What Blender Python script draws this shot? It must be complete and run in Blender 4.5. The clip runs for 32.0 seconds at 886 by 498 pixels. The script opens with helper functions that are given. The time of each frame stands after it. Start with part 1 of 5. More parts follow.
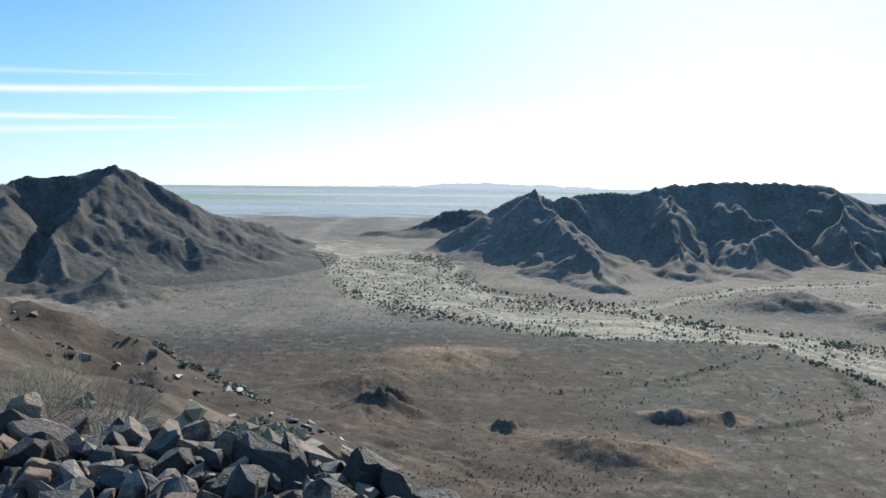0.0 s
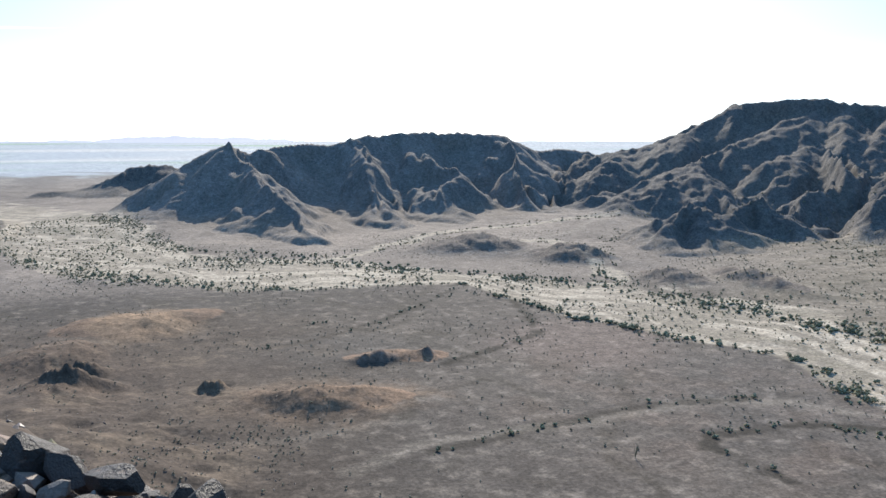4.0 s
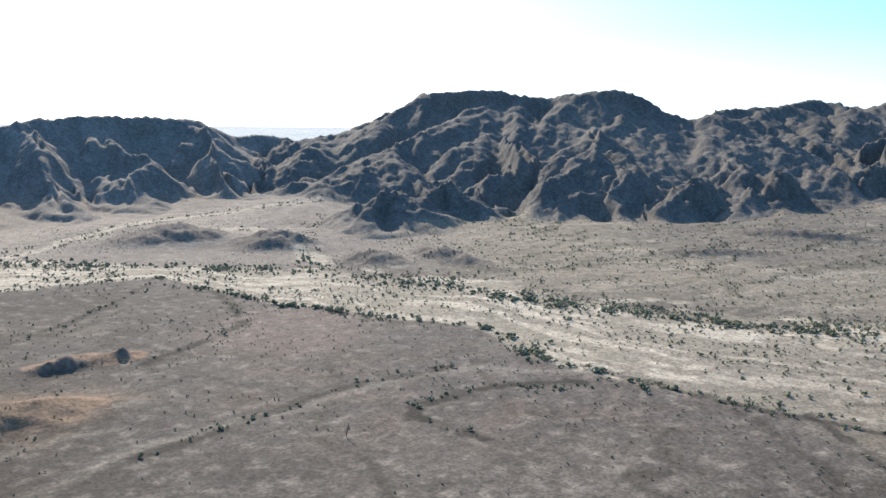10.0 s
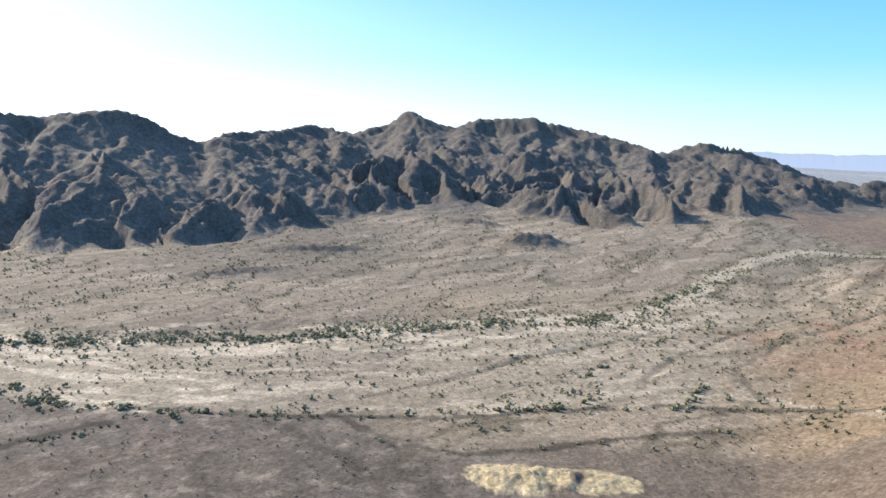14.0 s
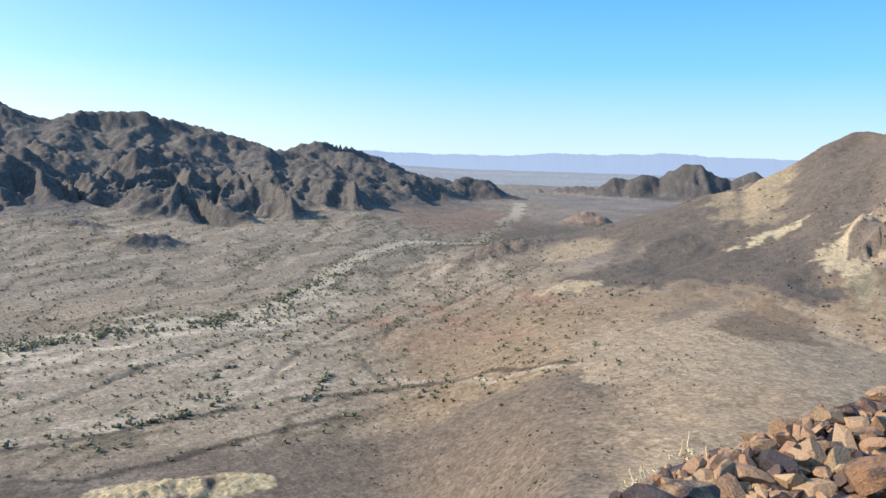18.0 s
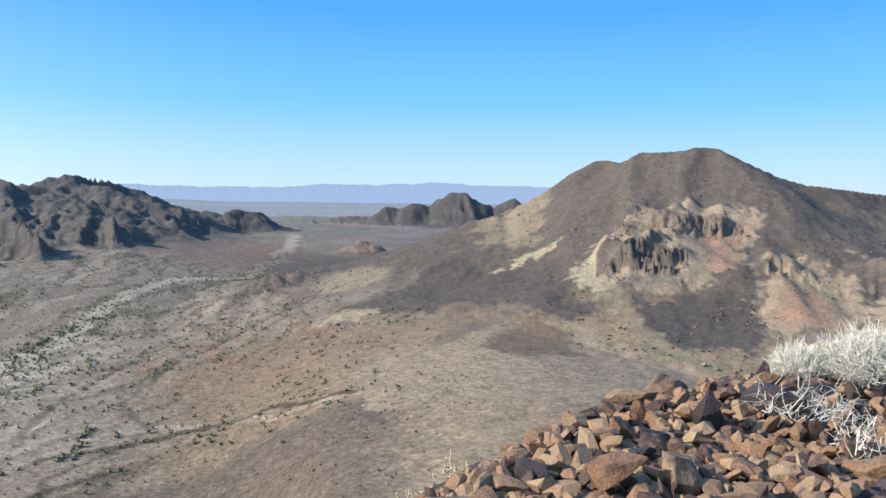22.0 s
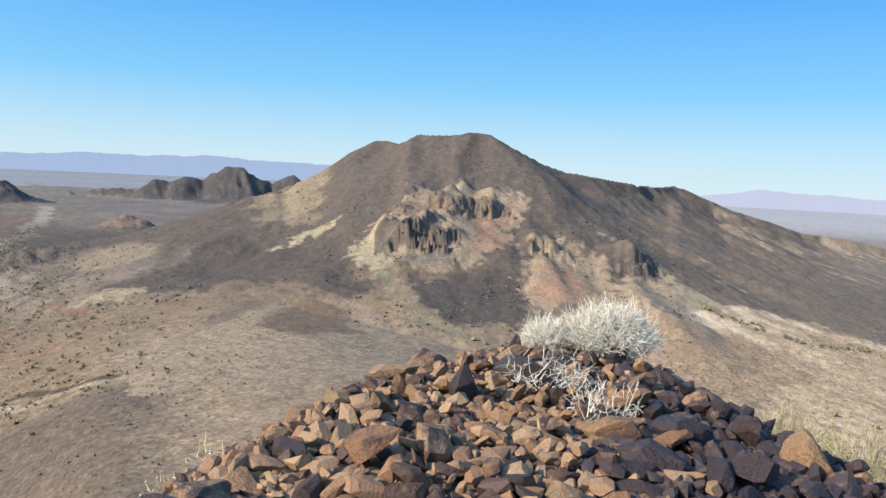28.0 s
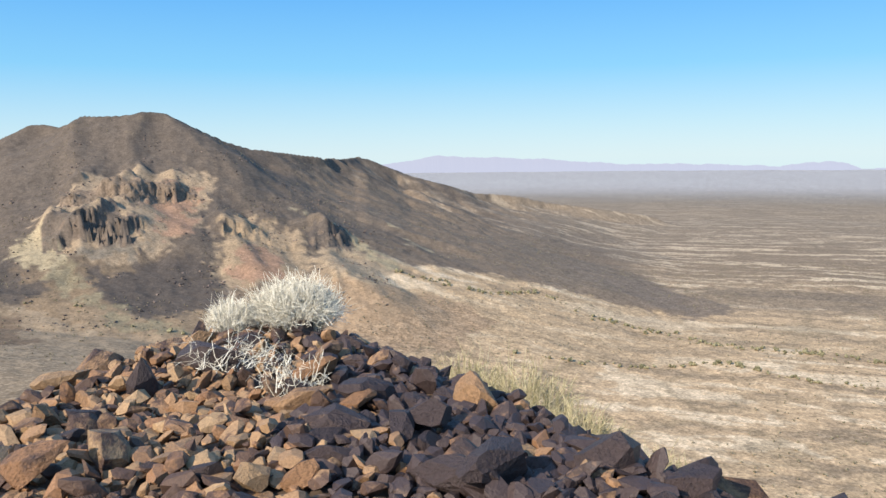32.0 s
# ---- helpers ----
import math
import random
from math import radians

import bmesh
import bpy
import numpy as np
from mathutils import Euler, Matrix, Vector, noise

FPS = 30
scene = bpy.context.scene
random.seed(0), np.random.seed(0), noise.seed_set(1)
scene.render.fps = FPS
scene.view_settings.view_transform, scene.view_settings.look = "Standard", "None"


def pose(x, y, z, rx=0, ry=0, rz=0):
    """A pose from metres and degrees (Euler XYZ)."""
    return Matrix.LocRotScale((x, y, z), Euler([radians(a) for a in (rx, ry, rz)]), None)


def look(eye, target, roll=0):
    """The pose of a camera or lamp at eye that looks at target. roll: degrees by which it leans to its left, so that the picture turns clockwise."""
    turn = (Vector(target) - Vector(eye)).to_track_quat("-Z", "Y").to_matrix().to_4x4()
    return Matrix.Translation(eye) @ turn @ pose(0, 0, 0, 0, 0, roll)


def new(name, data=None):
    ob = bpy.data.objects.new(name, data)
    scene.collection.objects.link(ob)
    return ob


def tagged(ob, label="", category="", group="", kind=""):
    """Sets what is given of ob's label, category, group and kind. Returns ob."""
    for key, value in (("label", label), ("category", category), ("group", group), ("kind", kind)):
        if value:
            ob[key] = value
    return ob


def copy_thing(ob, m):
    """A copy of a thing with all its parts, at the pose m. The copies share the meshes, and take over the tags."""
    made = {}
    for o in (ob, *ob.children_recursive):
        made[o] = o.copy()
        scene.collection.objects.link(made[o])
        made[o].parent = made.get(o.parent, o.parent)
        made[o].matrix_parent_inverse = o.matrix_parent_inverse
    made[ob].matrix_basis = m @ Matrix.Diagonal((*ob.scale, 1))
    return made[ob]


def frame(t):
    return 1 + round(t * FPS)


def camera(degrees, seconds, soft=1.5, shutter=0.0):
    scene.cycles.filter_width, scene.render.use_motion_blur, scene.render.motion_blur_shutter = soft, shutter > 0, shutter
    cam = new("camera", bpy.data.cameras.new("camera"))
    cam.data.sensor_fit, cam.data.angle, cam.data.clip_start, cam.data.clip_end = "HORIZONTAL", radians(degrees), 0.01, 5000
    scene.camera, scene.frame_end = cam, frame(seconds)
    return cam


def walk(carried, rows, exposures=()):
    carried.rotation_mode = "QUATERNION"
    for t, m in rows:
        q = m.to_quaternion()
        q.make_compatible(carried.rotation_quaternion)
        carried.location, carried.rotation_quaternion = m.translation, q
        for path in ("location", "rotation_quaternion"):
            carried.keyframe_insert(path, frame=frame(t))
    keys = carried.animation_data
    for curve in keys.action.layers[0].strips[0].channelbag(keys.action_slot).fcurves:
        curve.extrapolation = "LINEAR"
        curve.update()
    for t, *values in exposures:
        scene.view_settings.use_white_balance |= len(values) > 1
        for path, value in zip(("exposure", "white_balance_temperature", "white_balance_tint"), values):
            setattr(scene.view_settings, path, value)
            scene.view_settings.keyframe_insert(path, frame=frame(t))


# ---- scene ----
cam = camera(59.0, 32.0)
PATH = [
    (0.0, pose(-0.000, 0.350, 90, 85.00, -0.64, 0.00)),
    (0.5, pose(0.024, 0.349, 90, 84.64, -0.76, -3.96)),
    (1.0, pose(0.053, 0.346, 90, 82.04, -0.04, -8.79)),
    (1.5, pose(0.083, 0.340, 90, 81.66, -0.79, -13.76)),
    (2.0, pose(0.102, 0.335, 90, 81.03, -0.26, -17.01)),
    (2.5, pose(0.121, 0.328, 90, 81.73, -0.81, -20.25)),
    (3.0, pose(0.130, 0.325, 90, 82.77, -0.53, -21.75)),
    (3.5, pose(0.122, 0.328, 90, 81.03, -0.99, -20.38)),
    (4.0, pose(0.130, 0.325, 90, 81.65, -0.01, -21.83)),
    (4.5, pose(0.143, 0.319, 90, 81.68, -0.67, -24.17)),
    (6.5, pose(0.131, 0.324, 90, 82.02, -0.40, -22.02)),
    (7.0, pose(0.131, 0.325, 90, 81.17, 0.33, -21.91)),
    (7.5, pose(0.149, 0.317, 90, 82.30, 0.63, -25.18)),
    (8.0, pose(0.170, 0.306, 90, 82.27, 0.29, -29.10)),
    (8.5, pose(0.179, 0.301, 90, 82.31, -0.72, -30.83)),
    (9.0, pose(0.195, 0.291, 90, 81.87, -0.58, -33.83)),
    (9.5, pose(0.210, 0.280, 90, 82.48, -0.53, -36.84)),
    (10.0, pose(0.240, 0.254, 90, 80.78, -0.73, -43.39)),
    (10.5, pose(0.272, 0.220, 90, 81.03, -0.64, -50.97)),
    (11.0, pose(0.285, 0.203, 90, 82.40, 0.06, -54.55)),
    (11.5, pose(0.298, 0.184, 90, 83.47, 0.67, -58.22)),
    (12.0, pose(0.310, 0.163, 90, 83.50, 0.29, -62.22)),
    (12.5, pose(0.315, 0.153, 90, 83.32, -0.16, -64.14)),
    (13.0, pose(0.325, 0.130, 90, 83.33, -0.67, -68.19)),
    (13.5, pose(0.335, 0.102, 90, 82.98, -0.77, -73.06)),
    (15.5, pose(0.350, 0.016, 90, 83.89, -1.64, -87.44)),
    (16.0, pose(0.350, 0.005, 90, 83.51, -1.50, -89.12)),
    (16.5, pose(0.349, -0.027, 90, 82.07, -1.90, -94.42)),
    (17.0, pose(0.347, -0.049, 90, 83.00, -2.57, -98.09)),
    (17.5, pose(0.342, -0.075, 90, 81.84, -1.36, -102.34)),
    (18.0, pose(0.338, -0.091, 90, 83.31, -1.58, -105.07)),
    (18.5, pose(0.333, -0.109, 90, 83.84, -1.26, -108.08)),
    (19.0, pose(0.329, -0.120, 90, 84.39, -1.69, -110.06)),
    (19.5, pose(0.328, -0.121, 90, 85.58, -1.74, -110.25)),
    (20.0, pose(0.319, -0.144, 90, 84.50, -1.66, -114.23)),
    (20.5, pose(0.307, -0.168, 90, 85.45, -1.08, -118.60)),
    (21.0, pose(0.301, -0.178, 90, 84.58, -1.58, -120.54)),
    (21.5, pose(0.302, -0.177, 90, 85.03, -1.25, -120.42)),
    (22.0, pose(0.298, -0.183, 90, 85.85, -0.63, -121.53)),
    (22.5, pose(0.300, -0.181, 90, 85.80, -0.38, -121.11)),
    (23.0, pose(0.301, -0.179, 90, 85.63, -0.56, -120.79)),
    (23.5, pose(0.301, -0.179, 90, 85.42, -0.13, -120.84)),
    (24.0, pose(0.298, -0.184, 90, 85.17, 0.34, -121.63)),
    (24.5, pose(0.286, -0.201, 90, 85.35, 0.15, -125.10)),
    (25.0, pose(0.273, -0.219, 90, 85.51, 0.08, -128.65)),
    (25.5, pose(0.266, -0.228, 90, 85.34, 0.74, -130.56)),
    (27.5, pose(0.238, -0.257, 90, 84.09, -1.34, -137.15)),
    (28.0, pose(0.237, -0.258, 90, 84.72, -2.73, -137.48)),
    (28.5, pose(0.220, -0.272, 90, 85.19, -1.98, -140.99)),
    (29.0, pose(0.205, -0.284, 90, 86.08, -1.29, -144.13)),
    (29.5, pose(0.202, -0.286, 90, 86.43, 0.33, -144.66)),
    (30.0, pose(0.188, -0.295, 90, 85.64, -0.12, -147.46)),
    (30.5, pose(0.171, -0.305, 90, 85.16, -0.17, -150.77)),
    (31.0, pose(0.169, -0.307, 90, 85.55, -0.46, -151.15)),
    (31.5, pose(0.146, -0.318, 90, 84.38, 1.19, -155.38)),
    (32.0, pose(0.120, -0.329, 90, 83.33, 0.61, -159.99)),
]
walk(cam, PATH, [(0, 0.36, 6250, 4), (1, 0.4, 6250, 5), (2, 0.58, 6400, 9), (3, 0.68, 6450, 10), (8, 0.78, 6500, 10), (11, 0.94, 6750, 10), (13.5, 1.0, 6950, 13), (16, 0.88, 6950, 13), (18, 0.8, 6700, 12), (19, 0.62, 6400, 12), (25, 0.63, 6300, 12), (28, 0.6, 6700, 13), (32, 0.64, 6950, 13)])

# ---- light and air ----
SUN_AZ, SUN_EL = 22.0, 30.0
saz, sel = radians(SUN_AZ), radians(SUN_EL)
SUN_WAY = (math.sin(saz) * math.cos(sel), math.cos(saz) * math.cos(sel), math.sin(sel))
world = bpy.data.worlds.new("desert_sky")
scene.world = world
world.use_nodes = True
wn, wl = world.node_tree.nodes, world.node_tree.links


def wmath(op, a, b=None, c=None):
    m = wn.new("ShaderNodeMath")
    m.operation = op
    for k, v in enumerate((a, b, c)):
        if v is None:
            continue
        if isinstance(v, (int, float)):
            m.inputs[k].default_value = v
        else:
            wl.new(v, m.inputs[k])
    return m.outputs[0]


def wmix(fac, a, b):
    m = wn.new("ShaderNodeMix")
    m.data_type = 'RGBA'
    if isinstance(fac, (int, float)):
        m.inputs[0].default_value = fac
    else:
        wl.new(fac, m.inputs[0])
    for k, v in ((6, a), (7, b)):
        if isinstance(v, tuple):
            m.inputs[k].default_value = (*v, 1)
        else:
            wl.new(v, m.inputs[k])
    return m.outputs[2]


sky = wn.new("ShaderNodeTexSky")
sky.sky_type = 'NISHITA'
sky.sun_disc = False
sky.sun_elevation = sel
sky.sun_rotation = saz
sky.air_density, sky.dust_density, sky.ozone_density = 1.0, 0.4, 3.0
way = wn.new("ShaderNodeTexCoord").outputs["Generated"]
sep = wn.new("ShaderNodeSeparateXYZ")
wl.new(way, sep.inputs[0])
dotp = wn.new("ShaderNodeVectorMath")
dotp.operation = 'DOT_PRODUCT'
wl.new(way, dotp.inputs[0])
dotp.inputs[1].default_value = SUN_WAY
height = wmath('MAXIMUM', sep.outputs["Z"], 0.0)
ramp = wn.new("ShaderNodeValToRGB")
els = ramp.color_ramp.elements
els[0].position, els[0].color = 0.0, (0.42, 0.57, 0.64, 1)
els[1].position, els[1].color = 1.0, (0.15, 0.33, 0.62, 1)
for at, c in ((0.04, (0.32, 0.52, 0.65)), (0.11, (0.138, 0.415, 0.675)), (0.22, (0.054, 0.285, 0.665)), (0.45, (0.1, 0.3, 0.66))):
    e = els.new(at)
    e.color = (*c, 1)
wl.new(height, ramp.inputs["Fac"])
clear_sky = wn.new("ShaderNodeVectorMath")
clear_sky.operation = 'SCALE'
wl.new(ramp.outputs["Color"], clear_sky.inputs[0])
clear_sky.inputs["Scale"].default_value = 10.0
clear = clear_sky.outputs[0]
base_sky = wmix(0.9, sky.outputs["Color"], clear)
# white glare of the low sun in thin high haze, wider towards the horizon
near_sun = wmath('MAXIMUM', dotp.outputs["Value"], 0.0)
glare = wmath('ADD', wmath('MULTIPLY', wmath('POWER', near_sun, 8.0), 7.0), wmath('MULTIPLY', wmath('POWER', near_sun, 2.0), wmath('MULTIPLY', wmath('POWER', wmath('SUBTRACT', 1.0, height), 5.5), 7.0)))
glow = wn.new("ShaderNodeVectorMath")
glow.operation = 'SCALE'
glow.inputs[0].default_value = (1.0, 0.98, 0.95)
wl.new(glare, glow.inputs["Scale"])
lit = wn.new("ShaderNodeVectorMath")
lit.operation = 'ADD'
wl.new(base_sky, lit.inputs[0])
wl.new(glow.outputs[0], lit.inputs[1])
# thin streaks of cloud low over the western plain
bearing = wmath('ARCTAN2', sep.outputs["X"], sep.outputs["Y"])
flat = wn.new("ShaderNodeCombineXYZ")
wl.new(wmath('MULTIPLY', bearing, 9.0), flat.inputs[0])
wl.new(wmath('MULTIPLY', sep.outputs["Z"], 60.0), flat.inputs[1])
cn = wn.new("ShaderNodeTexNoise")
cn.inputs["Scale"].default_value, cn.inputs["Detail"].default_value, cn.inputs["Roughness"].default_value = 1.3, 6, 0.6
wl.new(flat.outputs[0], cn.inputs["Vector"])


def clamp01(v):
    return wmath('MINIMUM', wmath('MAXIMUM', v, 0.0), 1.0)


cover = None
for up, thick, end, slope, dense in ((0.1195, 0.0034, -0.05, -0.046, 1.0), (0.0825, 0.0042, -0.29, -0.032, 0.9), (0.0775, 0.0035, -0.19, -0.052, 0.7), (0.134, 0.0028, -0.26, -0.036, 0.35)):
    wob = wmath('MULTIPLY_ADD', cn.outputs["Fac"], 0.005, up - 0.0025)
    mid = wmath('MULTIPLY_ADD', bearing, -slope, wob)
    taper = wmath('MULTIPLY', clamp01(wmath('MULTIPLY', wmath('SUBTRACT', end, bearing), 3.2)), clamp01(wmath('MULTIPLY_ADD', bearing, 2.0, 4.0)))
    off = wmath('DIVIDE', wmath('SUBTRACT', sep.outputs["Z"], mid), wmath('MULTIPLY_ADD', taper, thick, 0.0004))
    one = wmath('MULTIPLY', wmath('EXPONENT', wmath('MULTIPLY', wmath('MULTIPLY', off, off), -1.0)), wmath('MULTIPLY', clamp01(wmath('MULTIPLY', taper, 5.0)), dense))
    cover = one if cover is None else wmath('MAXIMUM', cover, one)
final_sky = wmix(cover, lit.outputs[0], (7.6, 7.8, 8.0))
wn["Background"].inputs["Strength"].default_value = 0.1
wl.new(final_sky, wn["Background"].inputs["Color"])
sun = new("sun", bpy.data.lights.new("sun", 'SUN'))
sun.data.energy, sun.data.angle, sun.data.color = 4.4, radians(0.5), (1.0, 0.92, 0.79)
sun.matrix_world = look([200 * c for c in SUN_WAY], (0, 0, 0))

# ---- numeric noise on arrays ----
rng = np.random.default_rng(7)
PERM = np.concatenate([rng.permutation(256)] * 3)
GRAD = np.stack([np.cos(np.arange(256) * 2.399), np.sin(np.arange(256) * 2.399)], -1)


def gnoise(x, y):
    """Gradient noise on arrays, about -0.7 to 0.7."""
    xi, yi = np.floor(x).astype(np.int64), np.floor(y).astype(np.int64)
    xf, yf = x - xi, y - yi
    u, v = xf * xf * xf * (xf * (xf * 6 - 15) + 10), yf * yf * yf * (yf * (yf * 6 - 15) + 10)

    def corner(i, j):
        g = GRAD[PERM[PERM[(xi + i) & 255] + ((yi + j) & 255)]]
        return g[..., 0] * (xf - i) + g[..., 1] * (yf - j)
    a = corner(0, 0) * (1 - u) + corner(1, 0) * u
    b = corner(0, 1) * (1 - u) + corner(1, 1) * u
    return a * (1 - v) + b * v


def fbm(x, y, size, octaves=4, gain=0.5):
    t, a, f = np.zeros_like(x), 1.0, 1.0 / size
    for k in range(octaves):
        t += a * gnoise(x * f + 17.3 * k, y * f - 9.1 * k)
        a, f = a * gain, f * 2.03
    return t


def ridged(x, y, size, octaves=4, gain=0.5):
    t, a, f = np.zeros_like(x), 1.0, 1.0 / size
    for k in range(octaves):
        t += a * (1 - 2.2 * np.abs(gnoise(x * f + 31.7 * k, y * f + 5.9 * k)))
        a, f = a * gain, f * 2.1
    return t


def gully(x, y, sx, sy):
    """Waves across the slope in scattered cells, from -1 in a gully to 1 on a rib, and their steepness; (sx, sy) points across the slope."""
    xi, yi = np.floor(x).astype(np.int64), np.floor(y).astype(np.int64)
    xf, yf = x - xi, y - yi
    acc, der, tot = np.zeros_like(x), np.zeros_like(x), np.full_like(x, 1e-6)
    for i in (-1, 0, 1):
        for j in (-1, 0, 1):
            k = PERM[PERM[(xi + i) & 255] + ((yi + j) & 255)]
            vx, vy = xf - i - 0.5 - (k / 255.0 - 0.5) * 0.7, yf - j - 0.5 - (PERM[k + 1] / 255.0 - 0.5) * 0.7
            w = np.maximum(0, 1 - (vx * vx + vy * vy) / 1.3) ** 2
            ph = 6.283 * (vx * sx + vy * sy)
            acc += w * np.cos(ph)
            der -= w * np.sin(ph) * 6.283
            tot += w
    return acc / tot, der / tot


def smooth(a, b, x):
    u = np.clip((x - a) / (b - a), 0, 1)
    return u * u * (3 - 2 * u)


def bearing_of(x, y):
    """Bearings in degrees, from -120 to 240."""
    a = np.degrees(np.arctan2(x, y))
    return np.where(a < -120, a + 360, a)


def polar(az, r):
    return r * math.sin(radians(az)), r * math.cos(radians(az))


# ---- the plan: crests as (bearing, distance, height) from the hilltop ----
EYE = 90.0
TOP = EYE - 1.6
CRESTS = {
    "left": (0.66, [(-60, 800, 70), (-50, 860, 82), (-40, 880, 92), (-33, 880, 85), (-29.4, 880, 81), (-28.1, 880, 89), (-26.5, 880, 87), (-24.5, 880, 93),
             (-22.6, 880, 102.5), (-20.7, 880, 90), (-19.2, 890, 75), (-17.7, 900, 62), (-16.2, 920, 49), (-14.7, 950, 41), (-12.4, 1000, 31), (-10.8, 1050, 20)]),
    "west_hill": (0.5, [(-5.5, 1250, 8), (-2.8, 1250, 14), (-0.4, 1250, 36), (1.7, 1250, 41), (2.9, 1250, 40), (5, 1280, 25)]),
    "range_a": (0.8, [(1.2, 950, 31.0), (2.9, 930, 48.6), (4.9, 920, 68.6), (6.6, 900, 81.0), (7.8, 910, 69.0), (10.7, 939, 77.9), (13.9, 969, 75.7), (14.8, 978, 82.8), (16.4, 988, 87.9),
                (20.1, 1008, 92.1), (25.4, 1039, 90.0), (26.5, 1059, 83.6), (28.7, 1091, 67.3), (30.5, 1119, 69.1), (33, 1148, 63.2), (34.3, 1166, 67.3), (36, 1162, 69.3)]),
    "range_b": (0.47, [(36.1, 1127, 73.9), (37.8, 1120, 87.7), (40.2, 1112, 106.6), (41.7, 1104, 127.9), (44.9, 1080, 132.6), (47.6, 1080, 134.2), (48.4, 1080, 127.2), (51, 1080, 124.8),
                (54, 1056, 130.8), (55.7, 1044, 133.2), (57.1, 1044, 127.2), (58.9, 1056, 106.8), (60.9, 1116, 93.6)]),
    "range_c": (0.35, [(60.9, 1116, 93.6), (62.3, 1250, 111.7), (66.8, 1377, 122.4), (68.2, 1469, 135.6), (71.3, 1491, 121.5), (73.9, 1498, 138.4), (75.3, 1506, 166.4), (76.3, 1509, 155.3),
                (78.5, 1523, 135.0), (80.1, 1530, 149.5), (81.6, 1531, 155.1), (84.5, 1516, 157.2), (85.1, 1515, 146.6), (87, 1513, 139.0), (89.5, 1520, 124.5), (91.3, 1527, 111.8), (93.3, 1548, 92.6)]),
    "range_d": (0.4, [(93.3, 1548, 92.6), (94.7, 1595, 106.7), (96.2, 1614, 116.2), (98.5, 1684, 100.4), (100.5, 1790, 87.5), (102.5, 1829, 57.2), (104.2, 1868, 37.7), (106.3, 1905, 0.3)]),
    "end_hill": (0.5, [(105.5, 1600, 25), (106.8, 1620, 47), (108.3, 1650, 41), (110, 1680, 12)]),
    "butte": (1.05, [(112, 2100, 10), (116.1, 2000, 29), (117.3, 2000, 55), (118.3, 2000, 49), (119.3, 2000, 64), (120.5, 2000, 62), (121.9, 2000, 91), (123.3, 2000, 92), (124.1, 2000, 70),
              (125.2, 2000, 54), (126.7, 2000, 75), (127.3, 2000, 66), (130, 2050, 30)]),
    "volcano": (0.45, [(121, 1150, 25), (122.9, 1000, 44), (126, 860, 68.5), (128.7, 760, 89), (130.7, 710, 107.7), (132.5, 680, 117.5), (133.5, 670, 118), (134.1, 660, 114.5), (135.3, 640, 122), (138, 625, 122.5),
                (139.4, 620, 125.5), (140.9, 620, 124), (142.5, 620, 114), (144.6, 630, 104), (146.3, 640, 98), (151.5, 680, 90)]),
    "east_spur": (0.45, [(151.5, 680, 90), (152.5, 800, 90), (154.2, 860, 91.5), (155.3, 870, 84), (157.6, 880, 70), (162.3, 930, 49), (167.2, 980, 35), (175, 1050, 12)]),
}
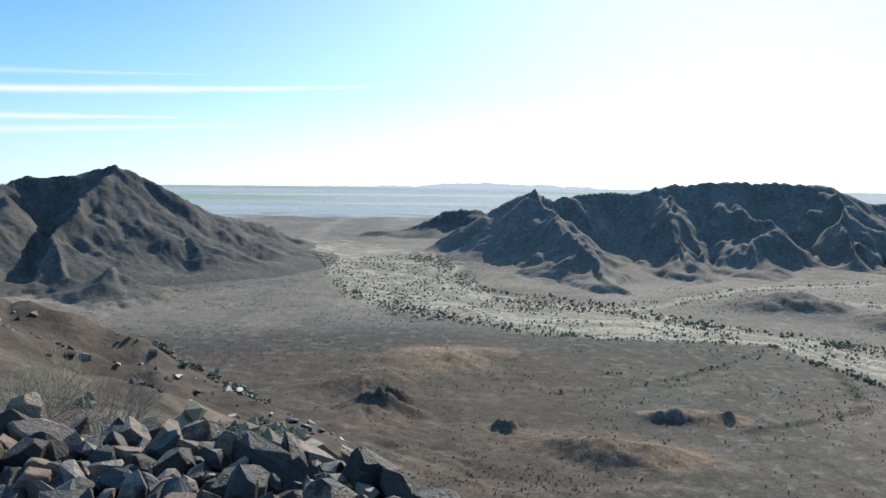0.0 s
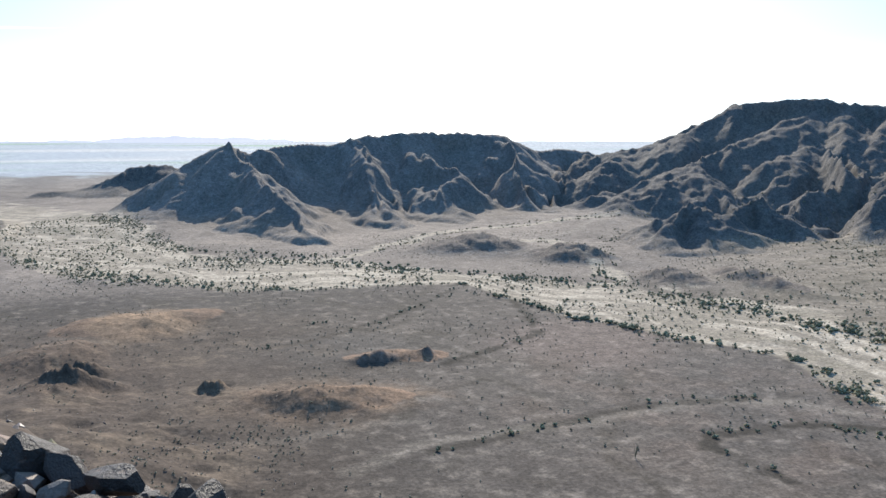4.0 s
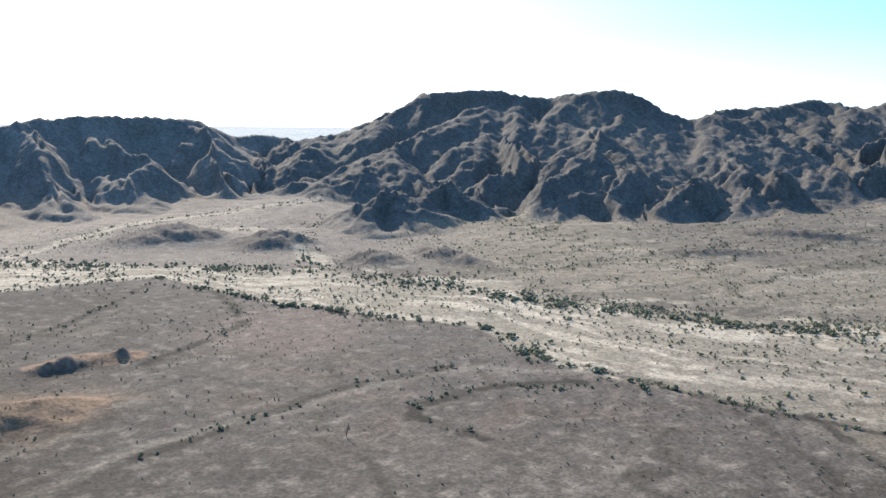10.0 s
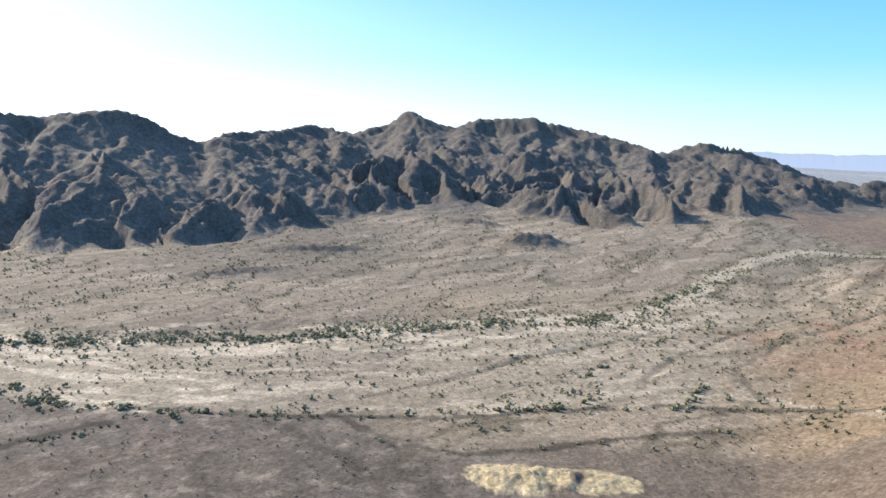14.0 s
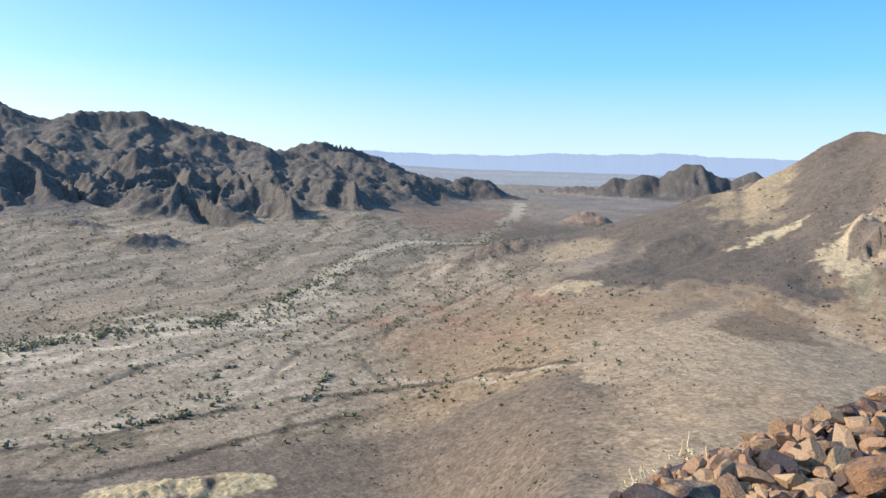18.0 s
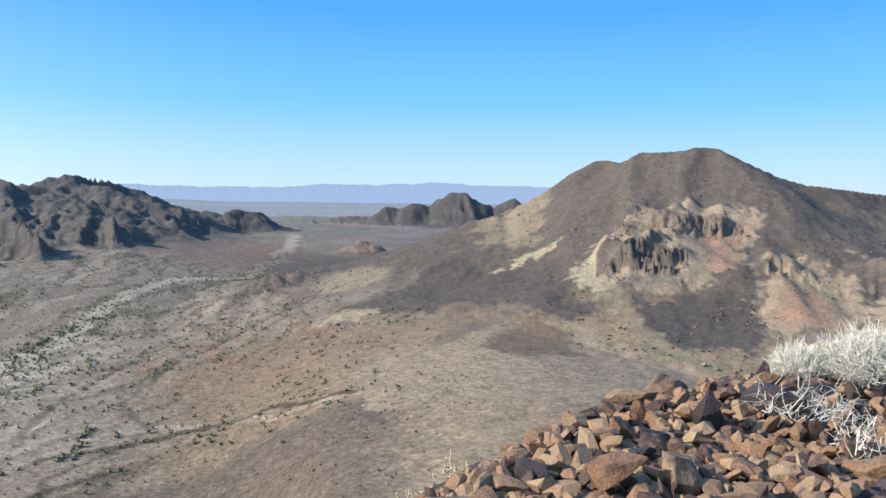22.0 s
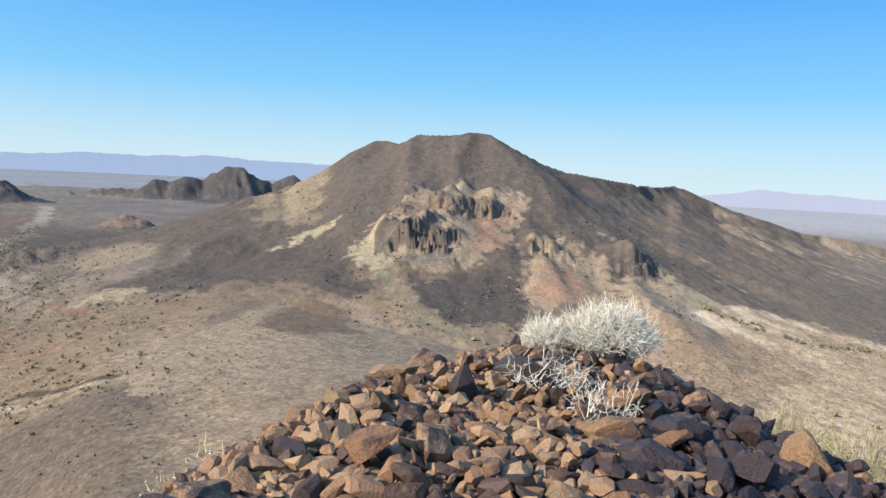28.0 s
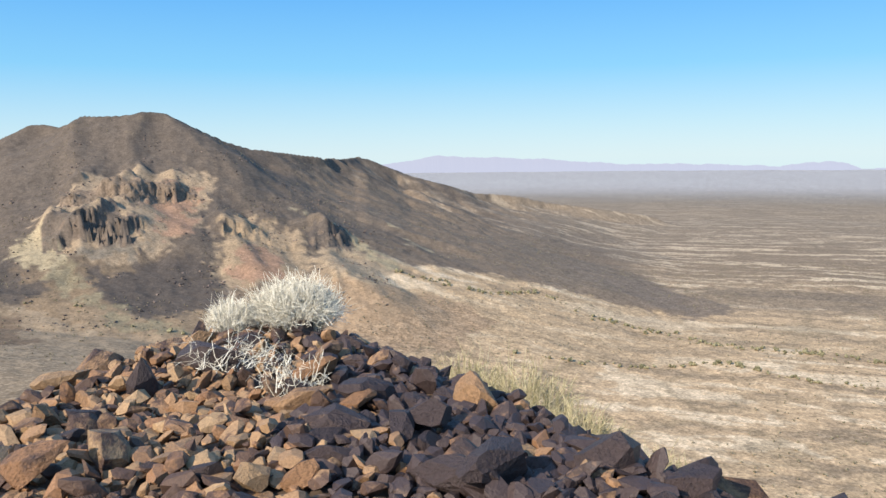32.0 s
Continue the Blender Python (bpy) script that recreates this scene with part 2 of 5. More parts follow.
# lower spurs and foothills: (steepness, nodes), each belonging to a mountain
SPURS = [
    ("left", 0.6, [(-24, 860, 80), (-26, 740, 45), (-27, 660, 18)]), ("left", 0.6, [(-20, 880, 70), (-19, 780, 35), (-17.5, 690, 10)]),
    ("left", 0.6, [(-29, 860, 80), (-32, 700, 40), (-34, 600, 20)]), ("left", 0.6, [(-24.5, 640, 22), (-23, 630, 25), (-21.5, 625, 8)]),
    ("range_a", 0.7, [(6.6, 916, 81), (9.5, 791, 40), (12.3, 650, 8)]), ("range_a", 0.7, [(6.6, 916, 80), (4.5, 835, 36), (3, 791, 10)]),
    ("range_a", 0.7, [(15.5, 976, 84), (17, 857, 40), (18, 730, 6)]), ("range_a", 0.7, [(20, 988, 88), (22.5, 857, 42), (23, 760, 8)]),
    ("range_a", 0.7, [(26, 1012, 84), (28, 892, 39), (30, 802, 8)]),
    ("range_b", 0.51, [(37.8, 645, 14), (39.8, 651, 31), (41.5, 656, 24), (43, 676, 21), (44.2, 705, 32), (45.6, 722, 14)]),
    ("range_b", 0.53, [(45.5, 1080, 128), (46.8, 996, 92), (47.7, 877, 70), (47.2, 776, 37), (46.6, 705, 10)]), ("range_b", 0.53, [(47.7, 877, 70), (49.4, 776, 41), (50.2, 705, 10)]),
    ("range_b", 0.59, [(41.7, 1104, 124), (41.2, 1013, 73), (41.8, 857, 41), (43, 739, 21)]), ("range_b", 0.53, [(55.7, 1043, 131), (54.6, 958, 99), (54, 836, 71), (53, 739, 38), (52.4, 663, 12)]),
    ("range_b", 0.53, [(54, 836, 71), (55.6, 739, 40), (56.6, 683, 9)]), ("range_b", 0.51, [(57.5, 1029, 116), (58.8, 919, 58), (60.1, 826, 31), (61.6, 786, 15), (63.4, 767, 3)]),
    ("range_b", 0.59, [(50.5, 1080, 121), (51, 977, 71), (51.2, 857, 39)]),
    ("range_c", 0.64, [(67.5, 1437, 127), (66, 1074, 59), (65, 817, 33), (64.5, 720, 10)]), ("range_c", 0.64, [(75.3, 1482, 158), (73.5, 1170, 70), (73.2, 929, 38), (73.2, 817, 8)]),
    ("range_c", 0.64, [(82, 1516, 147), (81, 1266, 72), (79, 1074, 18), (77.5, 1013, 3)]), ("range_c", 0.64, [(85, 1516, 136), (86, 1266, 69), (87, 1013, 37), (87.5, 879, 5)]),
    ("range_c", 0.64, [(90.5, 1587, 110), (91.5, 1327, 63), (92, 1074, 35), (93.2, 929, 3)]), ("range_d", 0.64, [(96, 1599, 111), (97, 1404, 59), (98.5, 1246, 20), (99.8, 1173, 3)]),
    ("range_d", 0.64, [(99.5, 1755, 90), (101, 1560, 35), (102.6, 1469, 3)]),
    ("range_c", 0.59, [(78, 1266, 53), (80, 1234, 71), (83, 1170, 65), (86, 1138, 68), (89, 1170, 60), (92, 1266, 50), (95, 1412, 41), (98, 1544, 30)]),
    ("range_c", 0.72, [(84, 1013, 26), (86, 978, 36), (88, 998, 19)]), ("range_c", 0.72, [(90.3, 1074, 23), (92.3, 1090, 30), (94, 1170, 7)]), ("range_c", 0.72, [(79.5, 1043, 17), (81, 1028, 30), (82.5, 1043, 13)]),
    ("range_d", 0.72, [(96, 1173, 14), (98, 1234, 22), (99.5, 1291, 3)]), ("range_d", 0.72, [(100.8, 1456, 3), (102.6, 1482, 20), (104.4, 1534, 3)]),
    ("range_c", 0.72, [(64.3, 817, 31), (66.5, 796, 39), (68.6, 817, 21)]), ("range_c", 0.59, [(72, 1460, 3), (74.6, 1437, 28), (77, 1482, 3)]), ("range_c", 0.51, [(67.6, 903, 4), (70.2, 868, 14), (73, 929, 3)]), ("range_c", 0.59, [(63, 1074, 52), (66, 1043, 62), (69, 1074, 54), (72, 1170, 47)]),
    ("range_b", 0.5, [(58.6, 790, 22), (61.2, 750, 38), (63.4, 760, 26), (65, 800, 12)]), ("range_c", 0.42, [(66.8, 835, 12), (69, 815, 24), (71.2, 815, 21), (73.2, 850, 8)]),
    ("range_c", 0.5, [(83.5, 1000, 30), (86.5, 900, 34), (89.5, 835, 22), (90.4, 800, 6)]), ("range_c", 0.5, [(90, 1090, 46), (92.5, 960, 36), (94.5, 890, 20), (95.6, 860, 5)]), ("range_d", 0.5, [(95.5, 1150, 42), (97.8, 1060, 40), (99.6, 985, 22), (100.6, 950, 5)]),
    ("range_d", 0.5, [(99.5, 1400, 48), (102, 1290, 36), (104, 1200, 18), (105.4, 1160, 5)]), ("range_c", 0.5, [(75.5, 1260, 60), (74.6, 1080, 35), (75.6, 1015, 18), (76.8, 985, 6)]), ("range_c", 0.5, [(66, 960, 48), (68.5, 880, 30), (70.2, 835, 17), (72.5, 800, 5)]),
    ("east_spur", 0.32, [(156.5, 850, 72), (161, 690, 38), (166, 580, 20), (171, 510, 10), (175, 470, 4)]),
    ("volcano", 0.5, [(133.4, 630, 97), (131, 570, 75), (128, 480, 47), (126, 430, 34)]), ("volcano", 0.42, [(139, 585, 102), (138.4, 540, 84), (137.5, 450, 48), (136.5, 400, 30)]),
    ("volcano", 0.5, [(143, 585, 92), (144.5, 510, 65), (146, 430, 45), (147, 370, 28)]), ("volcano", 0.5, [(147, 640, 96), (150, 510, 52), (151.2, 430, 40), (152, 395, 36)]),
]
KNOLLS = [  # bearing, distance, half length, half width, turn, height
    ("dark_knoll", 24.6, 600, 48, 28, -10, 12), ("dark_knoll", 31.3, 565, 28, 18, 0, 9), ("dark_knoll", 38.6, 500, 28, 15, -40, 7), ("dark_knoll", 43.8, 505, 42, 15, -45, 7),
    ("dark_knoll", 62.8, 560, 46, 10, 18, 3.5), ("dark_knoll", 68.6, 640, 50, 12, 10, 4.5), ("dark_knoll", 84.4, 690, 28, 18, 0, 11), ("dark_knoll", 80.0, 800, 30, 10, 0, 5), ("dark_knoll", 109.6, 600, 46, 19, 20, 11), ("pink_knoll", 115.6, 1080, 34, 26, 0, 16),
    ("dark_knoll", 124.3, 800, 60, 22, 60, 14), ("rust_ridge", 18.6, 306, 22, 9, 0, 2.6), ("rock_outcrop", 16.6, 300, 7, 4, 0, 3.0), ("rock_outcrop", 20.6, 306, 4, 3, 0, 2.0), ("rust_ridge", 12.8, 257, 32, 12, -12, 5.0),
    ("rock_outcrop", 5.2, 276, 6, 5, 0, 4.5), ("rust_ridge", -4.6, 288, 20, 12, 60, 5), ("rust_ridge", 0.2, 390, 36, 24, 30, 5), ("rust_ridge", -6.2, 345, 26, 18, 30, 5.5), ("rock_outcrop", -27.5, 88, 5, 3, 20, 2.2), ("rock_outcrop", -22.5, 96, 5, 3, 40, 1.8), ("rock_outcrop", -17.0, 110, 6, 3, 10, 2.2), ("rock_outcrop", -12.5, 135, 7, 4, 30, 2.6), ("rock_outcrop", -3.6, 318, 7, 5, 0, 5), ("rock_outcrop", -5.0, 290, 9, 6, 0, 5), ("yellow_outcrop", 83.4, 215, 15, 11, 0, 2.4), ("yellow_outcrop", 88.6, 215, 13, 8, -10, 1.7),
]


LINES = [  # narrow gullies with shrubs: half width, nodes
    (3.4, [(55.2, 284), (63.4, 266), (70.3, 259), (77.9, 258), (86.1, 271), (94.6, 285), (103.1, 297), (109.2, 292), (115.1, 267)]), (3.0, [(20.7, 213), (25, 222), (29.3, 233), (33, 248), (37.8, 264), (44.1, 282)]),
    (4.2, [(53.7, 270), (47.4, 263), (44.1, 248), (41.8, 239), (41.6, 232), (43.8, 224), (46.7, 214)]),
    (3.2, [(23.3, 472), (20, 400), (14, 350), (8, 330)]), (3.6, [(27, 424), (29, 350), (25, 320), (22, 300)]),
    (3.0, [(70, 263), (74, 235), (80, 225), (88, 240), (98, 262)]), (2.5, [(95, 420), (90, 370), (84, 335), (78, 300), (72, 280)]),
    (2.5, [(101, 308), (99, 350), (103, 420), (108, 480), (114, 540)]), (2.5, [(92, 295), (94, 340), (98, 400), (103, 500)]), (2.5, [(118, 420), (124, 520), (128, 560), (127, 640)]),
]


def along(nodes, x, y):
    """Distance from a broken line in plan and the height of its nearest point."""
    best, hz = np.full_like(x, 1e9), np.zeros_like(x)
    pts = [(*polar(a, r), z) for a, r, z in nodes]
    for (x0, y0, z0), (x1, y1, z1) in zip(pts, pts[1:]):
        dx, dy = x1 - x0, y1 - y0
        u = np.clip(((x - x0) * dx + (y - y0) * dy) / (dx * dx + dy * dy), 0, 1)
        d = np.hypot(x - x0 - u * dx, y - y0 - u * dy)
        near = d < best
        best, hz = np.where(near, d, best), np.where(near, z0 + u * (z1 - z0), hz)
    return best, hz


def tent(nodes, steep, x, y, cut=0.2, soft=0.0, bold=False):
    """A ridge: steep beside its crest, running out in a concave foot."""
    h = np.zeros_like(x)
    pts = [(*polar(a, r), z) for a, r, z in nodes]
    for (x0, y0, z0), (x1, y1, z1) in zip(pts, pts[1:]):
        dx, dy = x1 - x0, y1 - y0
        u = np.clip(((x - x0) * dx + (y - y0) * dy) / (dx * dx + dy * dy), 0, 1)
        d = np.hypot(x - x0 - u * dx, y - y0 - u * dy)
        d = np.sqrt(d * d + soft * soft) - soft * 0.6 if soft else d
        z = np.maximum(z0 + u * (z1 - z0), 3)
        u = d * steep / z
        if bold:
            h = np.maximum(h, z * (0.6 * np.maximum(1 - 0.85 * u, 0) + 0.4 * (np.exp(-u) - 0.12) / 0.88))
        else:
            h = np.maximum(h, z * (np.exp(-u) - cut) / (1 - cut))
    return h


def side_spurs(nodes, seed, step=48, reach=2.3):
    """Spurs that run down from a crest towards the valley, at uneven steps."""
    g = np.random.default_rng(seed)
    pts = [(*polar(a, r), z) for a, r, z in nodes]
    out, left = [], step * 0.5
    for (x0, y0, z0), (x1, y1, z1) in zip(pts, pts[1:]):
        span = math.hypot(x1 - x0, y1 - y0)
        while left < span:
            u = left / span
            x, y, z = x0 + u * (x1 - x0), y0 + u * (y1 - y0), z0 + u * (z1 - z0)
            turn = g.uniform(-0.5, 0.5)
            c, sn = math.cos(turn), math.sin(turn)
            r = math.hypot(x, y)
            wx, wy = (-x * c + y * sn) / r, (-x * sn - y * c) / r
            n = z * reach * g.uniform(0.45, 1.1)
            line, bend = [], g.uniform(-0.12, 0.12) * n
            for f, h in ((0, 0.93), (0.3, g.uniform(0.55, 0.7)), (0.62, g.uniform(0.26, 0.42)), (1.0, 0.03)):
                px, py = x + wx * n * f - wy * bend * math.sin(f * 3.1), y + wy * n * f + wx * bend * math.sin(f * 3.1)
                line.append((math.degrees(math.atan2(px, py)), math.hypot(px, py), z * h))
            out.append(line)
            left += step * g.uniform(0.7, 1.35)
        left -= span
    return out


EDGE_AZ = [-120, -70, -30, -25, -19.5, -14.5, -9, -4, 1, 7.5, 14, 22, 90, 100, 107, 113, 117, 121, 127, 131, 137, 141, 148, 153.5, 156, 160, 164.5, 168, 171.5, 177, 184, 240]
EDGE_R = [3.4, 5.6, 5.5, 5.35, 5.15, 4.75, 4.5, 4.15, 3.72, 3.4, 2.95, 2.2, 2.2, 2.5, 3.0, 3.4, 3.65, 4.3, 5.0, 5.85, 6.5, 7.4, 7.7, 7.0, 6.6, 5.75, 5.35, 4.75, 4.4, 3.95, 3.5, 3.4]


def edge(az):
    """How far the level hilltop reaches in each bearing (degrees, -120 to 240)."""
    return np.interp(az, EDGE_AZ, EDGE_R)


ROUGH = ("range_a", "range_b", "range_c", "range_d", "west_hill", "end_hill", "left", "butte")
FIRST_KNOLL = 1 + len(CRESTS)
CLIFF = FIRST_KNOLL + len(KNOLLS)
NAMES = ["ground"] + list(CRESTS) + [k[0] for k in KNOLLS] + ["cliff"] + ["spur"] * len(SPURS)
OWNER = np.array(list(range(CLIFF + 1)) + [1 + list(CRESTS).index(k[0]) for k in SPURS])


def terrain(x, y):
    """Height and the form that it belongs to, for arrays of places."""
    r = np.hypot(x, y)
    az = bearing_of(x, y)
    # valley floor, rising gently far off
    z = fbm(x, y, 160, 3) * 2.2 * smooth(120, 400, r) + fbm(x, y, 14, 3) * 0.35
    z = z + np.interp(r, [0, 1500, 2400, 4900], [0, 0, 0.2, 1]) * np.interp(az, [-120, 40, 100, 130, 150, 240], [47, 47, 30, 26, 2, 2])
    # the gravel fan climbs towards the range
    z = z + 17 * smooth(470, 1080, r) * smooth(56, 70, az) * (1 - smooth(98, 108, az))
    # shallow channels in the plain
    flatland = (r > 195) & (r < 560) & (az > 5)
    xf, yf = x[flatland], y[flatland]
    xf, yf = xf + 4 * fbm(xf, yf, 40, 3), yf + 4 * fbm(xf + 77, yf, 60, 3)
    cut = np.zeros_like(xf)
    for w, nodes in LINES:
        d, _ = along([(a, q, 0) for a, q in nodes], xf, yf)
        cut = np.maximum(cut, np.exp(-(d / (0.75 * w)) ** 2) * (min(w, 3.6) - 1.2) * 0.5)
    z[flatland] -= cut
    # warped plan for crooked gullies
    wx, wy = x + fbm(x, y, 80, 4) * 38, y + fbm(x + 500, y - 300, 80, 4) * 38
    kind = np.zeros(x.shape, np.int32)
    hi = np.zeros_like(x)
    for name, (steep, nodes) in CRESTS.items():
        rs = [n[1] for n in nodes]
        m = (r > min(rs) - 600) & (r < max(rs) + 380)
        xm, ym, wxm, wym = x[m], y[m], wx[m] - x[m], wy[m] - y[m]
        h = tent(nodes, steep, xm + wxm * 0.15, ym + wym * 0.15, 0.2 if name in ROUGH else 0.27, bold=name in ROUGH and name != "left")
        lines = [(st, sn, CLIFF + 1 + i) for i, (owner, st, sn) in enumerate(SPURS) if owner == name]
        own = np.full(xm.shape, NAMES.index(name), np.int32)
        if name in ("butte",):
            lines += [(0.85, ln, NAMES.index(name)) for ln in side_spurs(nodes, len(name) + len(nodes), 75, 1.7)]
        for st, sn, tag in lines:
            c = [polar(a, q) for a, q, _ in sn]
            cx, cy = sum(p[0] for p in c) / len(c), sum(p[1] for p in c) / len(c)
            k = np.hypot(xm - cx, ym - cy) < max(math.hypot(p[0] - cx, p[1] - cy) for p in c) + 330
            bend = 0.75 if name in ROUGH else 0.2
            t = tent(sn, st * (1.2 if name in ROUGH else 1.0), xm[k] + wxm[k] * bend, ym[k] + wym[k] * bend, bold=name in ROUGH and name != "left", soft=18 if name == "volcano" else 9 if name in ("range_a", "range_b") else 12)
            own[k] = np.where(t > h[k], tag, own[k])
            h[k] = np.maximum(h[k], t)
        full, who = np.zeros_like(x), np.zeros(x.shape, np.int32)
        full[m], who[m] = h, own
        kind = np.where((full > hi) & (full > (4 if name in ROUGH else 16)), who, kind)
        hi = np.maximum(hi, full)
    rel = smooth(2, 30, hi)
    carve = ridged(0.6 * x + 0.4 * wx, 0.6 * y + 0.4 * wy, 52, 5, 0.62)
    amp = np.where(np.isin(OWNER[kind], [NAMES.index(k) for k in ROUGH]), 7.5, 2.0)
    amp = np.where(np.isin(OWNER[kind], [NAMES.index("left"), NAMES.index("range_a"), NAMES.index("butte")]), 3.4, amp)
    amp = np.where(OWNER[kind] == NAMES.index("range_b"), 7.0, np.where(np.isin(OWNER[kind], [NAMES.index("range_c"), NAMES.index("range_d")]), 8.5, amp))
    amp = np.where(np.isin(OWNER[kind], [NAMES.index("volcano"), NAMES.index("east_spur")]), 1.3, amp)
    hi = hi + rel * (ridged(x, y, 17, 4, 0.65) - 0.9) * amp * np.where(az < 36, 0.1, np.where(az < 58, 0.18, 0.26))
    hi = hi + rel * amp * (carve - 0.9) * np.clip(1.25 - hi / 140, 0.3, 1) * 0.75 + rel * fbm(x, y, 9, 3, 0.6) * amp * 0.16
    bold = np.zeros(len(NAMES))
    for name, much in (("left", 0.8), ("west_hill", 0.8), ("range_a", 0.75), ("range_b", 1.2), ("range_c", 1.3), ("range_d", 1.2), ("end_hill", 0.9), ("butte", 0.9), ("volcano", 0.3), ("east_spur", 0.45)):
        bold[NAMES.index(name)] = much
    rough = np.isin(OWNER[kind], [NAMES.index(k) for k in ROUGH])
    big = np.where(rough, smooth(4, 26, hi), smooth(16, 40, hi)) * bold[OWNER[kind]]
    tall = np.where(rough, smooth(6, 50, hi), smooth(18, 70, hi)) * (big > 0)
    small = np.zeros_like(x)
    z = z + np.maximum(hi, 0)
    # a gully between the saddle and the foot of the volcanic mountain
    gd, _ = along([(124, 470, 0), (127, 425, 0), (131, 405, 0), (136, 400, 0), (142, 395, 0), (150, 370, 0)], wx, wy)
    z = z - 2.5 * np.exp(-(gd / 34) ** 2)
    # stepped cliffs on the face of the volcanic mountain
    jag = fbm(x, y, 17, 5, 0.72) * 16 + gnoise(az * 6.1, r * 0.02) * 1.2 + fbm(x + 60, y, 70, 2) * 22
    fine = fbm(x, y, 5, 3, 0.7) * 12
    bite = 0.35 + 1.1 * smooth(-0.25, 0.3, fbm(x, y + 90, 32, 3))
    for a0, a1, r0, r1, step in ((133.0, 139.2, 458, 503, 8), (134.2, 143, 509, 549, 6), (150.2, 153.6, 464, 492, 7), (144, 150, 451, 491, 4)):
        on = smooth(a0 - 0.8, a0 + 0.5, az) * (1 - smooth(a1 - 2.2, a1 + 0.8, az))
        z = z + on * bite * step * smooth(r0 - 7, r0 + 8, r + jag + fine) * (1 - smooth(r0 + 12, r1 + 20, r + jag * 0.5))
        if step > 5.9:
            kind = np.where((on > 0.35) & (r + jag > r0 - 9) & (r + jag < r0 + 17), CLIFF, kind)
    # our own hill: level top, steep sides, spurs towards the neighbours
    s = np.maximum(r - edge(az), 0)
    lean = np.interp(az, [-120, -100, -60, -38, -29, -20.5, -17.7, -7, 0, 8, 105, 125, 150, 240], [0.3, 0.3, 0.09, 0.09, 0.135, 0.21, 0.25, 0.36, 0.5, 0.64, 0.64, 0.5, 0.5, 0.5])
    fall = lean * np.minimum(s, 95) + 0.6 * np.maximum(s - 95, 0)
    fall = fall + (1 - np.exp(-s / 3.0)) * 0.6 * smooth(0.0, 0.4, 0.5 - lean)
    hill = 7 * np.logaddexp(0, (TOP + (fbm(x, y, 22, 3) * 1.6 + ridged(x, y, 15, 2, 0.6) * 0.8 - 0.6) * (0.2 + 1.6 * smooth(0.5, 0.3, lean)) * smooth(5, 30, s) - fall) / 7)
    sp = tent([(134, 60, 54), (131, 150, 42), (128, 260, 35), (125.5, 380, 30), (124.5, 500, 28)], 0.26, x * 0.75 + wx * 0.25, y * 0.75 + wy * 0.25, 0.2, 55) * smooth(100, 116, az) * (1 - smooth(150, 172, az))
    sp2 = np.maximum(tent([(-60, 60, 70), (-52, 150, 62), (-46, 260, 52), (-42, 460, 42), (-40, 640, 42)], 0.42, wx, wy),
                     tent([(-18, 60, 56), (-16, 110, 38), (-12, 180, 20), (-8, 230, 6)], 0.5, wx, wy))
    sp = np.maximum(sp, sp2 * (1 - smooth(-6, 10, az)))
    sp = sp * smooth(10, 60, s)
    z = np.where(r < 900, np.maximum(z, np.maximum(hill, sp + fbm(x, y, 25, 4) * (0.7 + 1.8 * (az < 20)) * smooth(4, 20, sp) * smooth(10, 60, s))), z)
    own = (r < 900) & (np.maximum(hill, sp) > z - 2) & (s > 12)
    small = np.where(own, (0.4 + 0.9 * (1 - smooth(4, 16, az))) * smooth(18, 60, s), small)
    z = np.where(s < 12, np.where(s < 1e-6, TOP + fbm(x, y, 1.5, 3) * 0.06, np.minimum(z, TOP + 0.1)), z)
    for kn, (name, ka, kr, la, lb, turn, kh) in enumerate(KNOLLS):
        cx, cy = polar(ka, kr)
        c, sn = math.cos(radians(turn - ka)), math.sin(radians(turn - ka))
        m = np.hypot(x - cx, y - cy) < 3 * la
        xx, yy = wx[m] * 0.3 + x[m] * 0.7 - cx, wy[m] * 0.3 + y[m] * 0.7 - cy
        u, v = (xx * c + yy * sn) / la, (-xx * sn + yy * c) / lb
        q2 = u * u + v * v
        lumpy = {"rust_ridge": 0.4, "dark_knoll": 0.7, "pink_knoll": 0.5}.get(name, 1.1)
        h = kh * (0.6 * np.exp(-1.5 * q2 ** 1.4) * (1 + fbm(x[m], y[m], 5 if name[0] == 'y' else max(lb * 0.8, 4), 5, 0.62) * lumpy) + 0.4 * np.exp(-0.9 * q2))
        z[m] += h
        small[m] = np.maximum(small[m], (0.9 if name in ("rust_ridge", "yellow_outcrop") else 0.6) * smooth(0.08, 0.4, h / kh))
        kk = kind[m]
        kk[h > 0.33 * kh] = FIRST_KNOLL + kn
        kind[m] = kk
    return z, kind, big, small, tall


def blur(z, n):
    """The mean over a patch of the sheet, n places to each side, twice."""
    for _ in range(2):
        for axis in (0, 1):
            p = np.cumsum(np.pad(z, [(n + 1, n) if k == axis else (0, 0) for k in (0, 1)], mode="edge"), axis=axis)
            z = (p[2 * n + 1:] - p[:-2 * n - 1] if axis == 0 else p[:, 2 * n + 1:] - p[:, :-2 * n - 1]) / (2 * n + 1)
    return z


